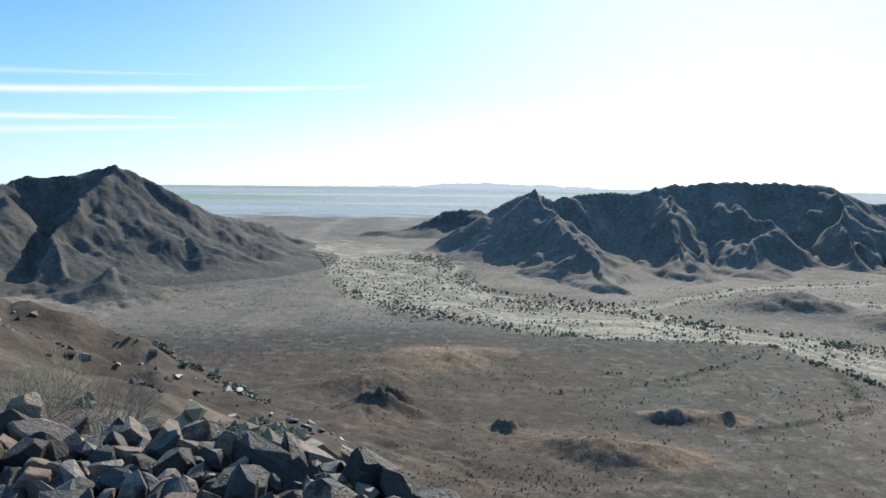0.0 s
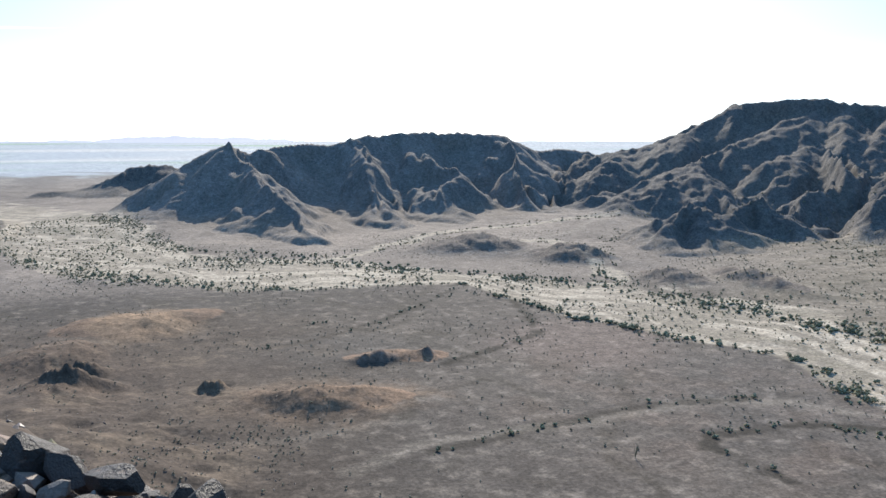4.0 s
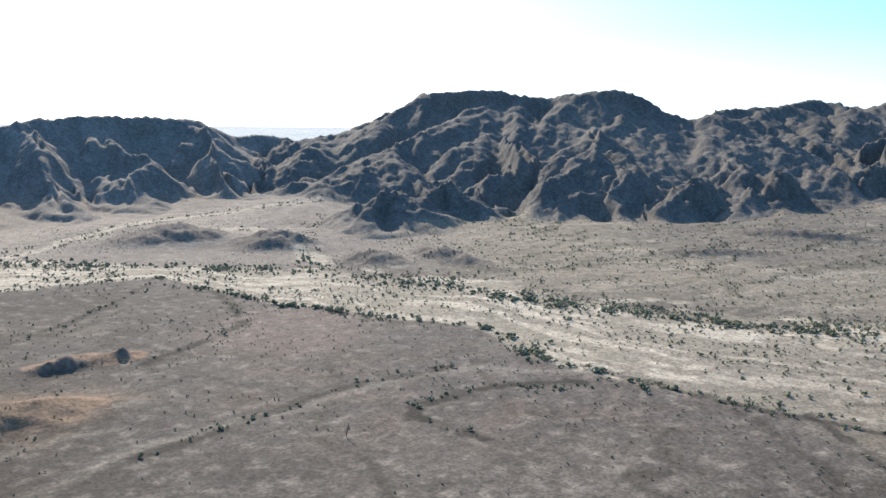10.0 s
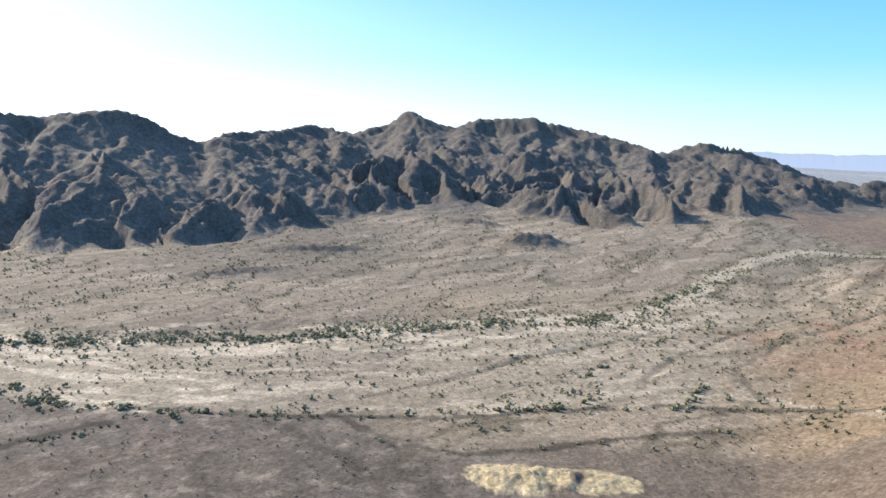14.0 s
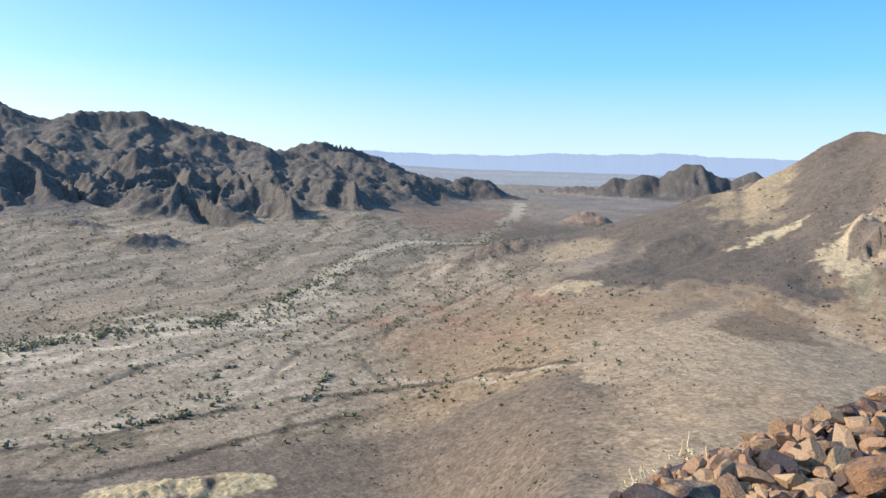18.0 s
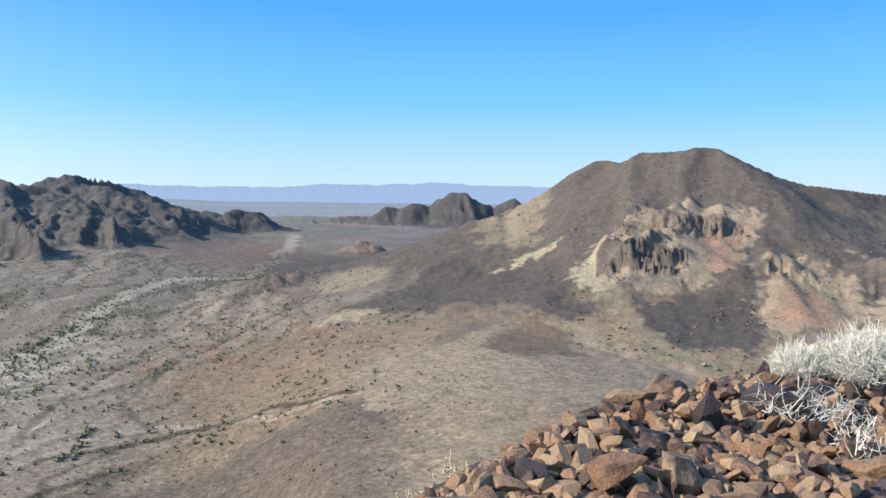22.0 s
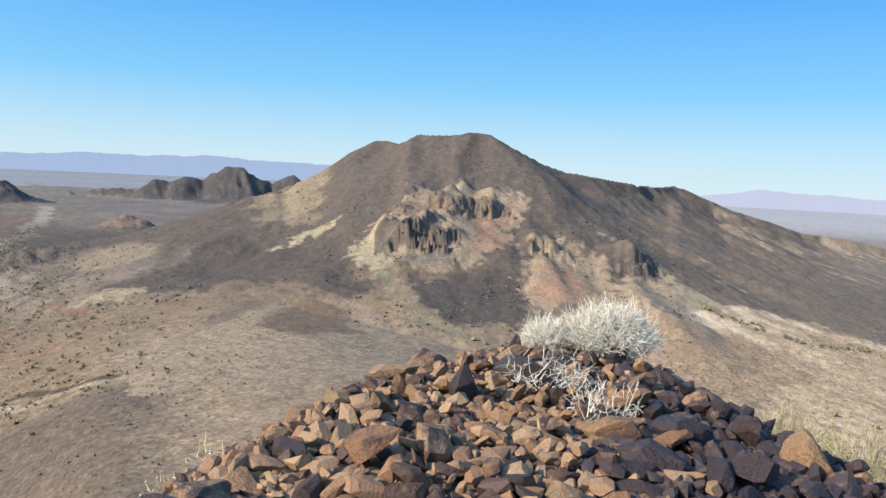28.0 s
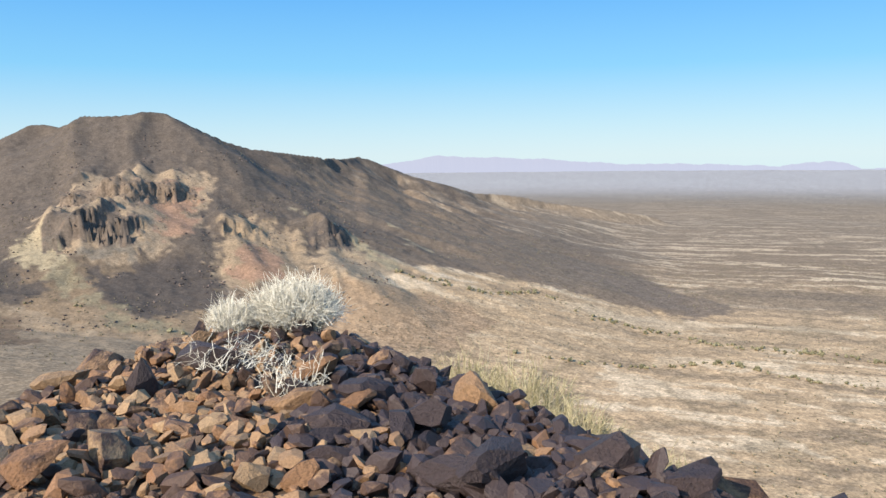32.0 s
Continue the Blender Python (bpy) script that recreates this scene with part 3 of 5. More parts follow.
def wear(x, y, a, r, z, big, small):
    """Cuts branching gullies into the slopes of a sheet in rings; gives the heights and how far each place lies on a rib."""
    rib, out = np.zeros_like(z), z.copy()
    for much, wide, steps in ((big, 5, ((200, 0.062), (98, 0.075), (47, 0.06), (22, 0.052), (11, 0.04), (6, 0.016))), (small, 3, ((26, 0.035), (12, 0.035), (6, 0.02)))):
        soft = blur(z, wide)
        dr, da = np.gradient(soft, r[0], axis=1), np.gradient(soft, a[:, 0], axis=0) / r
        gx, gy = dr * np.sin(a) + da * np.cos(a), dr * np.cos(a) - da * np.sin(a)
        m = much > 0.02
        x1, y1, gx1, gy1, k = x[m], y[m], gx[m], gy[m], much[m]
        zz, rr = np.zeros_like(x1), np.zeros_like(x1)
        x2, y2 = x1 + fbm(x1, y1, 60, 3) * 9, y1 + fbm(x1 + 90, y1, 60, 3) * 9
        for size, deep in steps:
            st = np.hypot(gx1, gy1) + 1e-6
            fade = smooth(0.04, 0.3, st) * k
            sx, sy = -gy1 / st, gx1 / st
            h, d = gully(x2 / size + size, y2 / size - size, sx, sy)
            zz += deep * size * fade * (h - 0.35)
            rr += fade * h * (size / 60) ** 0.35
            gx1, gy1 = gx1 + deep * fade * d * sx, gy1 + deep * fade * d * sy
        out[m] += zz
        rib[m] += rr
    return out, rib


def fit_crest(z, rel, names):
    """Keeps the line of the crests at its planned height after the wear."""
    nodes = sorted({n for k in names for n in CRESTS[k][1]})
    azs, up = [n[0] for n in nodes], [(n[2] - EYE) / n[1] for n in nodes]
    far = np.interp(AZ, azs, [n[1] for n in nodes])
    cols = np.where((AZ > azs[0] + 0.3) & (AZ < azs[-1] - 0.3))[0]
    band = (np.abs(gr[cols] - far[cols, None]) < 150) & (rel[cols] > 0.5)
    e = np.where(band, (z[cols] - EYE) / gr[cols], -9)
    at = e.argmax(1)
    rows = np.arange(len(cols))
    knobs = fbm(AZ[cols] * 1.0, AZ[cols] * 0 + 4.7, 1.3, 4, 0.6) * 0.0035 * (0.35 if names[0] == "volcano" else 1.0)
    goal = EYE + (np.interp(AZ[cols], azs, up) + knobs) * gr[cols][rows, at]
    f = np.where(e[rows, at] > -1, goal / np.maximum(z[cols][rows, at], 8), 1)
    f = np.clip(np.convolve(np.pad(f, 3, mode="edge"), np.ones(7) / 7, "valid"), 0.75, 1.3)
    z[cols] *= 1 + (f[:, None] - 1) * rel[cols] * (1 - smooth(180, 420, np.abs(gr[cols] - far[cols, None])))


# ---- ground colours by place ----
NEAR_BANK = ([-12, -7.4, -4.8, 0.1, 6.1, 12.5, 18.3, 23.3, 26.7, 30.9, 37.8, 42.8, 46.5, 49.4, 52, 59, 65, 70, 77.6, 87.6, 98.5, 104], [1200, 640, 552, 508, 463, 455, 459, 470, 424, 387, 357, 348, 334, 303, 290, 273, 265, 263, 257, 268, 291, 300])
FAR_BANK = ([-12, -7.5, -1, 1.7, 4.2, 10, 14, 18, 24.6, 31, 35, 41, 48, 52.5, 58, 65, 73, 80, 85, 90, 94, 104], [1200, 1150, 894, 730, 605, 571, 559, 530, 500, 482, 485, 450, 452, 410, 395, 390, 402, 415, 425, 440, 470, 560])


def wash_field(x, y):
    """How far a place lies across the main wash: 0 at the near bank, 1 at the far one; and how much of pale sand it has."""
    r, az = np.hypot(x, y), bearing_of(x, y)
    near, far = np.interp(az, *NEAR_BANK), np.interp(az, *FAR_BANK)
    v = (r - near) / np.maximum(far - near, 20)
    pale = smooth(-14, -8, az) * (1 - smooth(92, 104, az)) * (1 - 0.5 * smooth(56, 74, az) * (1 - smooth(0.55, 0.72, v)))
    return v, pale


WASHES = [  # narrower arms: half width, nodes
    (10.5, [(80, 405), (86, 415), (91, 436), (95.4, 510), (98.6, 639), (102.6, 758), (107.6, 794), (110.4, 1136), (110.8, 1480)]),
    (16, [(-10, 1100), (-8.5, 1500), (-7, 1800)]),
    (9, [(22, 660), (30, 640), (33, 560), (35, 490)]), (8, [(12, 560), (16, 600), (21, 690), (30, 760), (36, 800)]),
    (3.2, [(80, 272), (84.6, 280), (92, 295), (101, 308), (108.7, 285), (115.6, 260), (118, 240)]),
]
def sand_rills(x, y):
    """Braided rills that run down the sandy fans, 1 in their beds."""
    w1, w2 = fbm(x, y, 50, 3), fbm(x + 300, y, 16, 3)
    a = 1 - 2.2 * np.abs(gnoise((0.7 * x + 0.71 * y + 13 * w1 + 4 * w2) / 17, (0.71 * x - 0.7 * y) / 120))
    b = 1 - 2.2 * np.abs(gnoise((0.7 * x + 0.71 * y + 10 * w1 + 5 * w2) / 8 + 5.5, (0.71 * x - 0.7 * y) / 70))
    return np.maximum(smooth(0.7, 0.93, a), 0.5 * smooth(0.8, 1.0, b))


def fan_rills(x, y):
    """The same on the gravel slope beyond the wash."""
    w1, w2 = fbm(x, y, 60, 3), fbm(x + 300, y, 18, 3)
    a = 1 - 2.2 * np.abs(gnoise((0.3 * x + 0.95 * y + 20 * w1 + 6 * w2) / 26, (0.95 * x - 0.3 * y) / 170))
    return smooth(0.64, 0.93, a)


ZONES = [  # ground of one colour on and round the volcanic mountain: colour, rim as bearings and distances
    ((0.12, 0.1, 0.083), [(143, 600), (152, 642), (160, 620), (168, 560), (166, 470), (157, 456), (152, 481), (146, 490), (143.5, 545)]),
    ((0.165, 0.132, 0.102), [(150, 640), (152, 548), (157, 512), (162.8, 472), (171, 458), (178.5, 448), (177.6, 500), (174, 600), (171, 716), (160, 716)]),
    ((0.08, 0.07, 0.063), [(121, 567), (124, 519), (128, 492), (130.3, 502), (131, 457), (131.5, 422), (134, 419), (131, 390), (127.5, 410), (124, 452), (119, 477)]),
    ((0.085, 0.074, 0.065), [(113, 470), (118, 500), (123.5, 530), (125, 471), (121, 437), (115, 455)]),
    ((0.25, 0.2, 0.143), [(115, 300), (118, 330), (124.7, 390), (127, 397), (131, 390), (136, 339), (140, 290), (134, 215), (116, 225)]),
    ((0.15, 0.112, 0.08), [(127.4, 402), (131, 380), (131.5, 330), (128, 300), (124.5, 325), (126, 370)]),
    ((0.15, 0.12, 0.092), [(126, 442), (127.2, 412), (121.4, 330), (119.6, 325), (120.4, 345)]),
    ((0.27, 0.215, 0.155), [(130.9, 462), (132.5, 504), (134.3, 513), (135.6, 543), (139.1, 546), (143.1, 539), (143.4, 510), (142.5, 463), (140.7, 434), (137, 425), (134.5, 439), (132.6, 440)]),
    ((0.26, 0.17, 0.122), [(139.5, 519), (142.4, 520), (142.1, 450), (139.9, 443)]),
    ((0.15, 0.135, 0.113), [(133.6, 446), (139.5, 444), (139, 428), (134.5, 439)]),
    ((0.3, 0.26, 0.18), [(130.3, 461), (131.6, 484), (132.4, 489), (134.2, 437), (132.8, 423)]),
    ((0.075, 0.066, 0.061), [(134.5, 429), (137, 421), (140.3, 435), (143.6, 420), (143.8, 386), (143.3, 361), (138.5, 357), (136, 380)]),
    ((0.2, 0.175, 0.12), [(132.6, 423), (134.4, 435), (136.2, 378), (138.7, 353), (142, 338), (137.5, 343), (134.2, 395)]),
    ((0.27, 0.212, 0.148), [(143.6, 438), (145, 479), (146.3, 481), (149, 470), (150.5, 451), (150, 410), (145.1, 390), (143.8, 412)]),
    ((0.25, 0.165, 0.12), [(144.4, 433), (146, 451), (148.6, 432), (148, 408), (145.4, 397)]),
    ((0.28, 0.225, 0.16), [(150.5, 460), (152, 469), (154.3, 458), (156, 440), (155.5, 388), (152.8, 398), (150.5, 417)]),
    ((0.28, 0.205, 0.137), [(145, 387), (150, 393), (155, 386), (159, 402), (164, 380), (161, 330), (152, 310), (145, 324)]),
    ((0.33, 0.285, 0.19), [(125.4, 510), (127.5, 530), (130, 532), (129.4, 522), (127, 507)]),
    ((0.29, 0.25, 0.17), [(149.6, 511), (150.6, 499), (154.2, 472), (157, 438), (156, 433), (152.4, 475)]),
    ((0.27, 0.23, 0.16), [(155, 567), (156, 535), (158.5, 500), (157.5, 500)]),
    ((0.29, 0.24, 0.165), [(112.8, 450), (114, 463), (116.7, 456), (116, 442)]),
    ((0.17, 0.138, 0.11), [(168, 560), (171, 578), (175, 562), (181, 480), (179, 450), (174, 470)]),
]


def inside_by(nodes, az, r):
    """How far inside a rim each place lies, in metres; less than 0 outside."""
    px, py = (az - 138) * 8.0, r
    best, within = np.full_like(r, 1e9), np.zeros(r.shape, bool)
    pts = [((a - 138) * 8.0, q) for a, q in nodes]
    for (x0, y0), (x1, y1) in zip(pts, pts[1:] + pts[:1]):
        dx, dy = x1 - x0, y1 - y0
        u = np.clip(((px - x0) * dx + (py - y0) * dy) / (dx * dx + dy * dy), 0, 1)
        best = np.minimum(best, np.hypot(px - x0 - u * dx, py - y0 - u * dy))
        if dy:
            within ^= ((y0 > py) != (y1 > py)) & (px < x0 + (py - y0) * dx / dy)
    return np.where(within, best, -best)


def pigment(x, y, z, kind, rib, big):
    kind = OWNER[kind]
    r = np.hypot(x, y)
    az = bearing_of(x, y)
    n1, n2, n3 = fbm(x, y, 120, 4), fbm(x + 900, y, 26, 4), fbm(x, y + 700, 6.5, 2) * 1.1
    col = np.empty(x.shape + (3,))
    col[:] = (0.165, 0.142, 0.124)                                   # desert pavement, grey brown

    def lay(mask, c):
        nonlocal col
        col = col + mask[..., None] * (np.array(c) - col)

    def sector(a0, a1, r0, r1, soft=0.12, rag=0.5):
        """1 within a stretch of bearings and distances, with a ragged rim."""
        u = (az - (a0 + a1) / 2) / ((a1 - a0) / 2)
        v = (r - (r0 + r1) / 2) / ((r1 - r0) / 2)
        return 1 - smooth(1 - soft, 1 + soft, np.sqrt(u * u + v * v) + rag * (0.5 * n2 + 0.25 * n3 + 0.35 * n1))
    lay(smooth(-0.1, 0.35, n1 + 0.4 * n2) * 0.7, (0.235, 0.2, 0.17))
    rill = 1 - 2.2 * np.abs(gnoise((x + 16 * n1 + 9 * n2) / 62, (y + 16 * n2 - 9 * n1) / 62 + 40.3))
    rill = smooth(0.86, 0.99, rill) * smooth(-0.35, 0.1, n1 + 0.3 * n2 + 0.1)
    twig = smooth(0.84, 1.0, 1 - 2.2 * np.abs(gnoise((x + 10 * n2) / 24 + 7.7, (y - 10 * n2) / 24)))
    lay(smooth(0.0, 0.4, n2 - 0.3 * n1) * 0.55, (0.105, 0.09, 0.08))
    lay(sector(-12, 22, 395, 480, 0.3) * 0.6, (0.13, 0.115, 0.105))
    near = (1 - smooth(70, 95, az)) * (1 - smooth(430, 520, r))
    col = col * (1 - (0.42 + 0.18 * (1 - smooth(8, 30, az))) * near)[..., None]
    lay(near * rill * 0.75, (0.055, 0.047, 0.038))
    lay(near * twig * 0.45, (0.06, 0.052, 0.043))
    lay(near * smooth(0.2, 0.5, n3) * 0.35, (0.22, 0.19, 0.16))
    lay(near * sector(24, 66, 205, 330, 0.4) * smooth(-0.2, 0.3, n2) * 0.3, (0.17, 0.128, 0.105))
    lay(near * sector(36, 62, 250, 345, 0.3) * 0.35, (0.095, 0.085, 0.078))
    lay(near * sector(26, 38, 300, 380, 0.4) * 0.45, (0.19, 0.145, 0.125))
    lay(near * sector(4, 20, 300, 350, 0.4) * 0.5, (0.075, 0.073, 0.07))
    far = smooth(370, 470, r + 60 * n1) * smooth(36, 52, az) * (1 - smooth(106, 118, az))
    lay(far * 0.85, (0.205, 0.174, 0.135))                             # pale bajada beyond the wash
    drift = x * 0.86 - y * 0.5
    cross = x * 0.5 + y * 0.86
    streak = fbm(cross + 18 * n1, drift * 0.22, 16, 4)
    lay(far * smooth(0.05, 0.4, streak) * 0.65, (0.29, 0.25, 0.2))
    lay(far * smooth(0.1, 0.45, -streak) * 0.6, (0.14, 0.122, 0.096))
    sand = smooth(70, 86, az + 8 * n1) * (1 - smooth(112, 122, az)) * smooth(215, 260, r + 30 * n1) * (1 - smooth(420, 560, r))
    lay(sector(56, 74, 540, 830, 0.35, 0.9) * 0.65, (0.115, 0.1, 0.086))   # dark gravel below the foothills
    lay(sand * 0.8, (0.225, 0.186, 0.138))
    lay(sand * smooth(0.1, 0.4, fbm(drift, cross * 0.35, 18, 4)) * 0.3, (0.15, 0.122, 0.093))
    sr, fr = sand_rills(x, y), fan_rills(x, y)
    lay(sand * smooth(0.0, 0.3, -n3 + 0.3 * n2) * 0.5, (0.3, 0.25, 0.188))
    lay(sand * sr * 0.85, (0.1, 0.084, 0.06))
    lay(far * fr * 0.75, (0.11, 0.095, 0.072))
    lay(far * smooth(0.35, 0.6, fr) * (1 - fr) * 0.8, (0.31, 0.272, 0.218))
    # the saddle and swell between the hilltop and the volcanic mountain
    lay(sector(100, 152, 120, 470, 0.25) * 0.9, (0.185, 0.14, 0.094))
    swell = smooth(111, 122, az + 6 * n1) * (1 - smooth(152, 162, az)) * smooth(8, 22, r - edge(az)) * (1 - smooth(330, 400, r))
    lay(swell * 0.9, (0.255, 0.2, 0.14))
    lay(swell * smooth(0.1, 0.5, n1 + 0.4 * n2) * 0.45, (0.17, 0.126, 0.085))
    lay(sector(118, 135, 230, 420, 0.4, 0.8) * 0.7, (0.235, 0.178, 0.12))
    lay(sector(104, 116, 215, 260, 0.3) * 0.8, (0.13, 0.107, 0.084))
    lay(smooth(80, 88, az + 5 * n1) * (1 - smooth(114, 122, az + 8 * n1)) * (1 - smooth(235, 255, r + 18 * n1 + 8 * n2)) * 0.9, (0.115, 0.093, 0.074))
    lay(sector(121, 133, 390, 560, 0.4) * 0.7, (0.15, 0.117, 0.088))
    lay(sector(107, 131, 520, 1050, 0.2) * 0.85, (0.09, 0.077, 0.066))
    lay(sector(112.4, 117.8, 520, 600, 0.25) * 0.8, (0.25, 0.205, 0.145))
    lay(sector(96, 116, 390, 470, 0.3) * smooth(-0.05, 0.3, n2) * 0.7, (0.21, 0.128, 0.09))
    lay(sector(101, 112.6, 345, 394, 0.4, 0.8) * 0.4, (0.22, 0.145, 0.102))
    lay(sector(101, 112, 850, 1250, 0.3) * 0.7, (0.19, 0.13, 0.097))
    # the open plain to the south-east
    plain = smooth(146, 156, az) * (1 - smooth(200, 215, az)) * smooth(100, 170, r)
    lay(plain * 0.9, (0.33, 0.265, 0.185))
    lay(plain * (1 - smooth(450, 700, r + 60 * n1)) * 0.85, (0.45, 0.335, 0.215))
    hs = fbm(x * 0.3 + 26 * n1, y * 1.6 + 14 * n2, 26, 5, 0.6)
    lay(plain * smooth(470, 640, r + 60 * n2) * 0.75, (0.205, 0.158, 0.115))
    lay(plain * smooth(0.1, 0.32, hs) * smooth(2100, 500, r) * 0.8, (0.56, 0.465, 0.34))
    lay(plain * np.maximum(rill, 0.8 * twig) * (1 - smooth(500, 900, r)) * 0.5, (0.2, 0.165, 0.11))
    lay(plain * smooth(0.1, 0.45, -hs) * 0.7, (0.19, 0.152, 0.11))
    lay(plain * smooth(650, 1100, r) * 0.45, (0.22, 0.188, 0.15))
    lay(sector(148, 174, 560, 900, 0.4, 0.9) * 0.6, (0.15, 0.123, 0.1))
    lay(sector(176, 198, 480, 560, 0.3, 0.9) * 0.6, (0.15, 0.125, 0.1))
    lay(sector(158, 182, 330, 450, 0.3, 0.7) * 0.5, (0.36, 0.275, 0.18))
    # far plain turned pale blue-grey: distance haze put into its colour
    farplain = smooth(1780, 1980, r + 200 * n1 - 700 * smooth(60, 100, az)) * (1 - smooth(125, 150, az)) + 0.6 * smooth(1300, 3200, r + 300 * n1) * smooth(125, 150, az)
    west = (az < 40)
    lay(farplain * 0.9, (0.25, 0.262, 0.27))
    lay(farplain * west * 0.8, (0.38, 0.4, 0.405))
    # same painted haze, paler, over the far south-east
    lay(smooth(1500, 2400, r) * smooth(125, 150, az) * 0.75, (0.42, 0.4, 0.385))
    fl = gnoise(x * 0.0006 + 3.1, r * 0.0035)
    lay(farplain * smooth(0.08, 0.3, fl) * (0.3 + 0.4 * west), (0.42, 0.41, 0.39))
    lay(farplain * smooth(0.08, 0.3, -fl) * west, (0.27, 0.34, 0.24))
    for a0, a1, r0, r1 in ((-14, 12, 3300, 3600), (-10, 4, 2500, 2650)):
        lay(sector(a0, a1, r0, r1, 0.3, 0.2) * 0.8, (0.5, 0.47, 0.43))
    f40, f60 = fbm(x, y, 40, 3), fbm(x + 77, y, 60, 3)
    v, pale = wash_field(x, y)
    inside = pale * smooth(-0.03, 0.03, v + 0.05 * n2 + 0.03 * n3) * (1 - smooth(0.85, 1.12, v + 0.35 * n2))
    thread = gnoise(v * 9 + 2.2 * f60, (x - y) * 0.01) + 0.6 * gnoise(v * 22 + 3.0 * f40, (x + y) * 0.025)
    lay(inside * 0.85, (0.265, 0.23, 0.182))
    lay(inside * smooth(0.0, 0.25, thread) * 0.85, (0.39, 0.342, 0.275))
    lay(inside * smooth(0.1, 0.4, -thread + 0.5 * n3) * 0.55, (0.2, 0.178, 0.135))
    xw, yw = x + 14 * f40, y + 14 * f60
    for k, (w, nodes) in enumerate(WASHES):
        d, _ = along([(a, q, 0) for a, q in nodes], xw, yw)
        m = 1 - smooth(0.6, 1.15, d / w + 0.5 * n2)
        k = 0.4 if w < 5 else 0.25 if w > 15 else 0.85 if w == 10.5 else 0.6
        lay(m * k, (0.33, 0.295, 0.235))
        lay(m * smooth(-0.05, 0.25, n3) * k * 0.8, (0.34, 0.295, 0.232))
    for w, nodes in ((3.0, [(15, 203), (21, 220), (27, 230), (33, 243), (41, 275), (47, 282), (55, 279)]), (2.0, [(3, 232), (10, 226), (17, 236), (20.3, 238)]), (4.5, [(28, 640), (31, 690), (33, 760)])):
        d, _ = along([(a, q, 0) for a, q in nodes], x + 5 * f40, y + 5 * f60)
        lay((1 - smooth(0.4, 1.3, d / w + n3)) * 0.28, (0.3, 0.265, 0.22))
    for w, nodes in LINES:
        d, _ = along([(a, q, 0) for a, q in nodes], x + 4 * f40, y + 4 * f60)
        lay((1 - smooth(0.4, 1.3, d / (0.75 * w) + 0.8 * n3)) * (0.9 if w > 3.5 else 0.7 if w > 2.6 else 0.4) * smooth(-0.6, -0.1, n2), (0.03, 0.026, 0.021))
    # rock of the mountains
    rk = np.where((kind > 0) & (kind < FIRST_KNOLL), 1.0, 0.0)
    rk = rk * np.where(np.isin(kind, [NAMES.index("volcano"), NAMES.index("east_spur")]), 0.0, 1.0)
    rk = rk * smooth(0.12, 0.75, big + 0.25 * n3)
    lay(rk, (0.115, 0.103, 0.094))
    cool = np.where(np.isin(kind, [NAMES.index("range_c"), NAMES.index("range_d")]), rk, 0.0)
    warm_a = np.where(kind == NAMES.index("range_a"), rk, 0.0)
    lay(warm_a * 0.8, (0.2, 0.174, 0.155))
    lay(cool * 0.85, (0.082, 0.075, 0.068))
    dim = np.where(np.isin(kind, [NAMES.index("left"), NAMES.index("butte"), NAMES.index("end_hill"), NAMES.index("west_hill")]), 1.0, 0.0)
    lay(rk * smooth(0.0, 0.4, n2 + 0.5 * n3) * 0.5, (0.132, 0.116, 0.099))
    lay(rk * smooth(0.15, 0.45, n3 - n2 * 0.4) * 0.55, (0.11, 0.096, 0.087))
    lay(rk * smooth(0.2, 0.9, rib + n3) * 0.5, (0.095, 0.084, 0.077))    # bare varnished ribs
    lay(rk * smooth(0.1, 0.9, n3 - rib) * 0.4, (0.145, 0.127, 0.107))       # debris in the gullies
    rim = np.interp(az, [106, 114, 122, 128, 150, 156, 180], [700, 600, 500, 408, 385, 430, 520])
    lay(dim * np.where(kind == NAMES.index('west_hill'), 0.2, 0.8), (0.075, 0.067, 0.063))
    lay(dim * smooth(0.1, 0.4, n2) * 0.5, (0.16, 0.137, 0.112))
    vol = smooth(0, 45, r - rim + 25 * n1 + 18 * n2) * smooth(104, 112, az) * (1 - smooth(153, 165, az + 12 * n2 + 8 * n1)) * (1 - smooth(900, 1250, r))
    lay(vol * 0.9, (0.096, 0.082, 0.071))
    lay(vol * smooth(0.3, 0.55, n2 + 0.3 * n3) * 0.45, (0.13, 0.107, 0.082))
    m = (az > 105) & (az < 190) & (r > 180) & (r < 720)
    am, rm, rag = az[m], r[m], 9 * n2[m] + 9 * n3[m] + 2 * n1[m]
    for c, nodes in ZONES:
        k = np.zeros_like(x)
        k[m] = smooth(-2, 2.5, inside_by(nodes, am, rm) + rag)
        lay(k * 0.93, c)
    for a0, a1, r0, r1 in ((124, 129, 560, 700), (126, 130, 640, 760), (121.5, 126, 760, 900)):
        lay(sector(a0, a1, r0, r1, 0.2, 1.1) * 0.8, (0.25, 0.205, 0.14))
    lay(np.where(kind == CLIFF, 0.85, 0.0), (0.085, 0.076, 0.072))
    lay(np.where(kind == CLIFF, 1.0, 0.0) * np.where(r > 483, 0.75, 0.0), (0.19, 0.15, 0.115))
    lay(np.where(kind == CLIFF, 1.0, 0.0) * smooth(0.05, 0.35, n3) * 0.5, (0.17, 0.132, 0.103))
    tones = {"dark_knoll": (0.115, 0.096, 0.085), "pink_knoll": (0.21, 0.152, 0.12), "rock_outcrop": (0.17, 0.122, 0.1), "rust_ridge": (0.2, 0.128, 0.086), "yellow_outcrop": (0.37, 0.31, 0.195)}
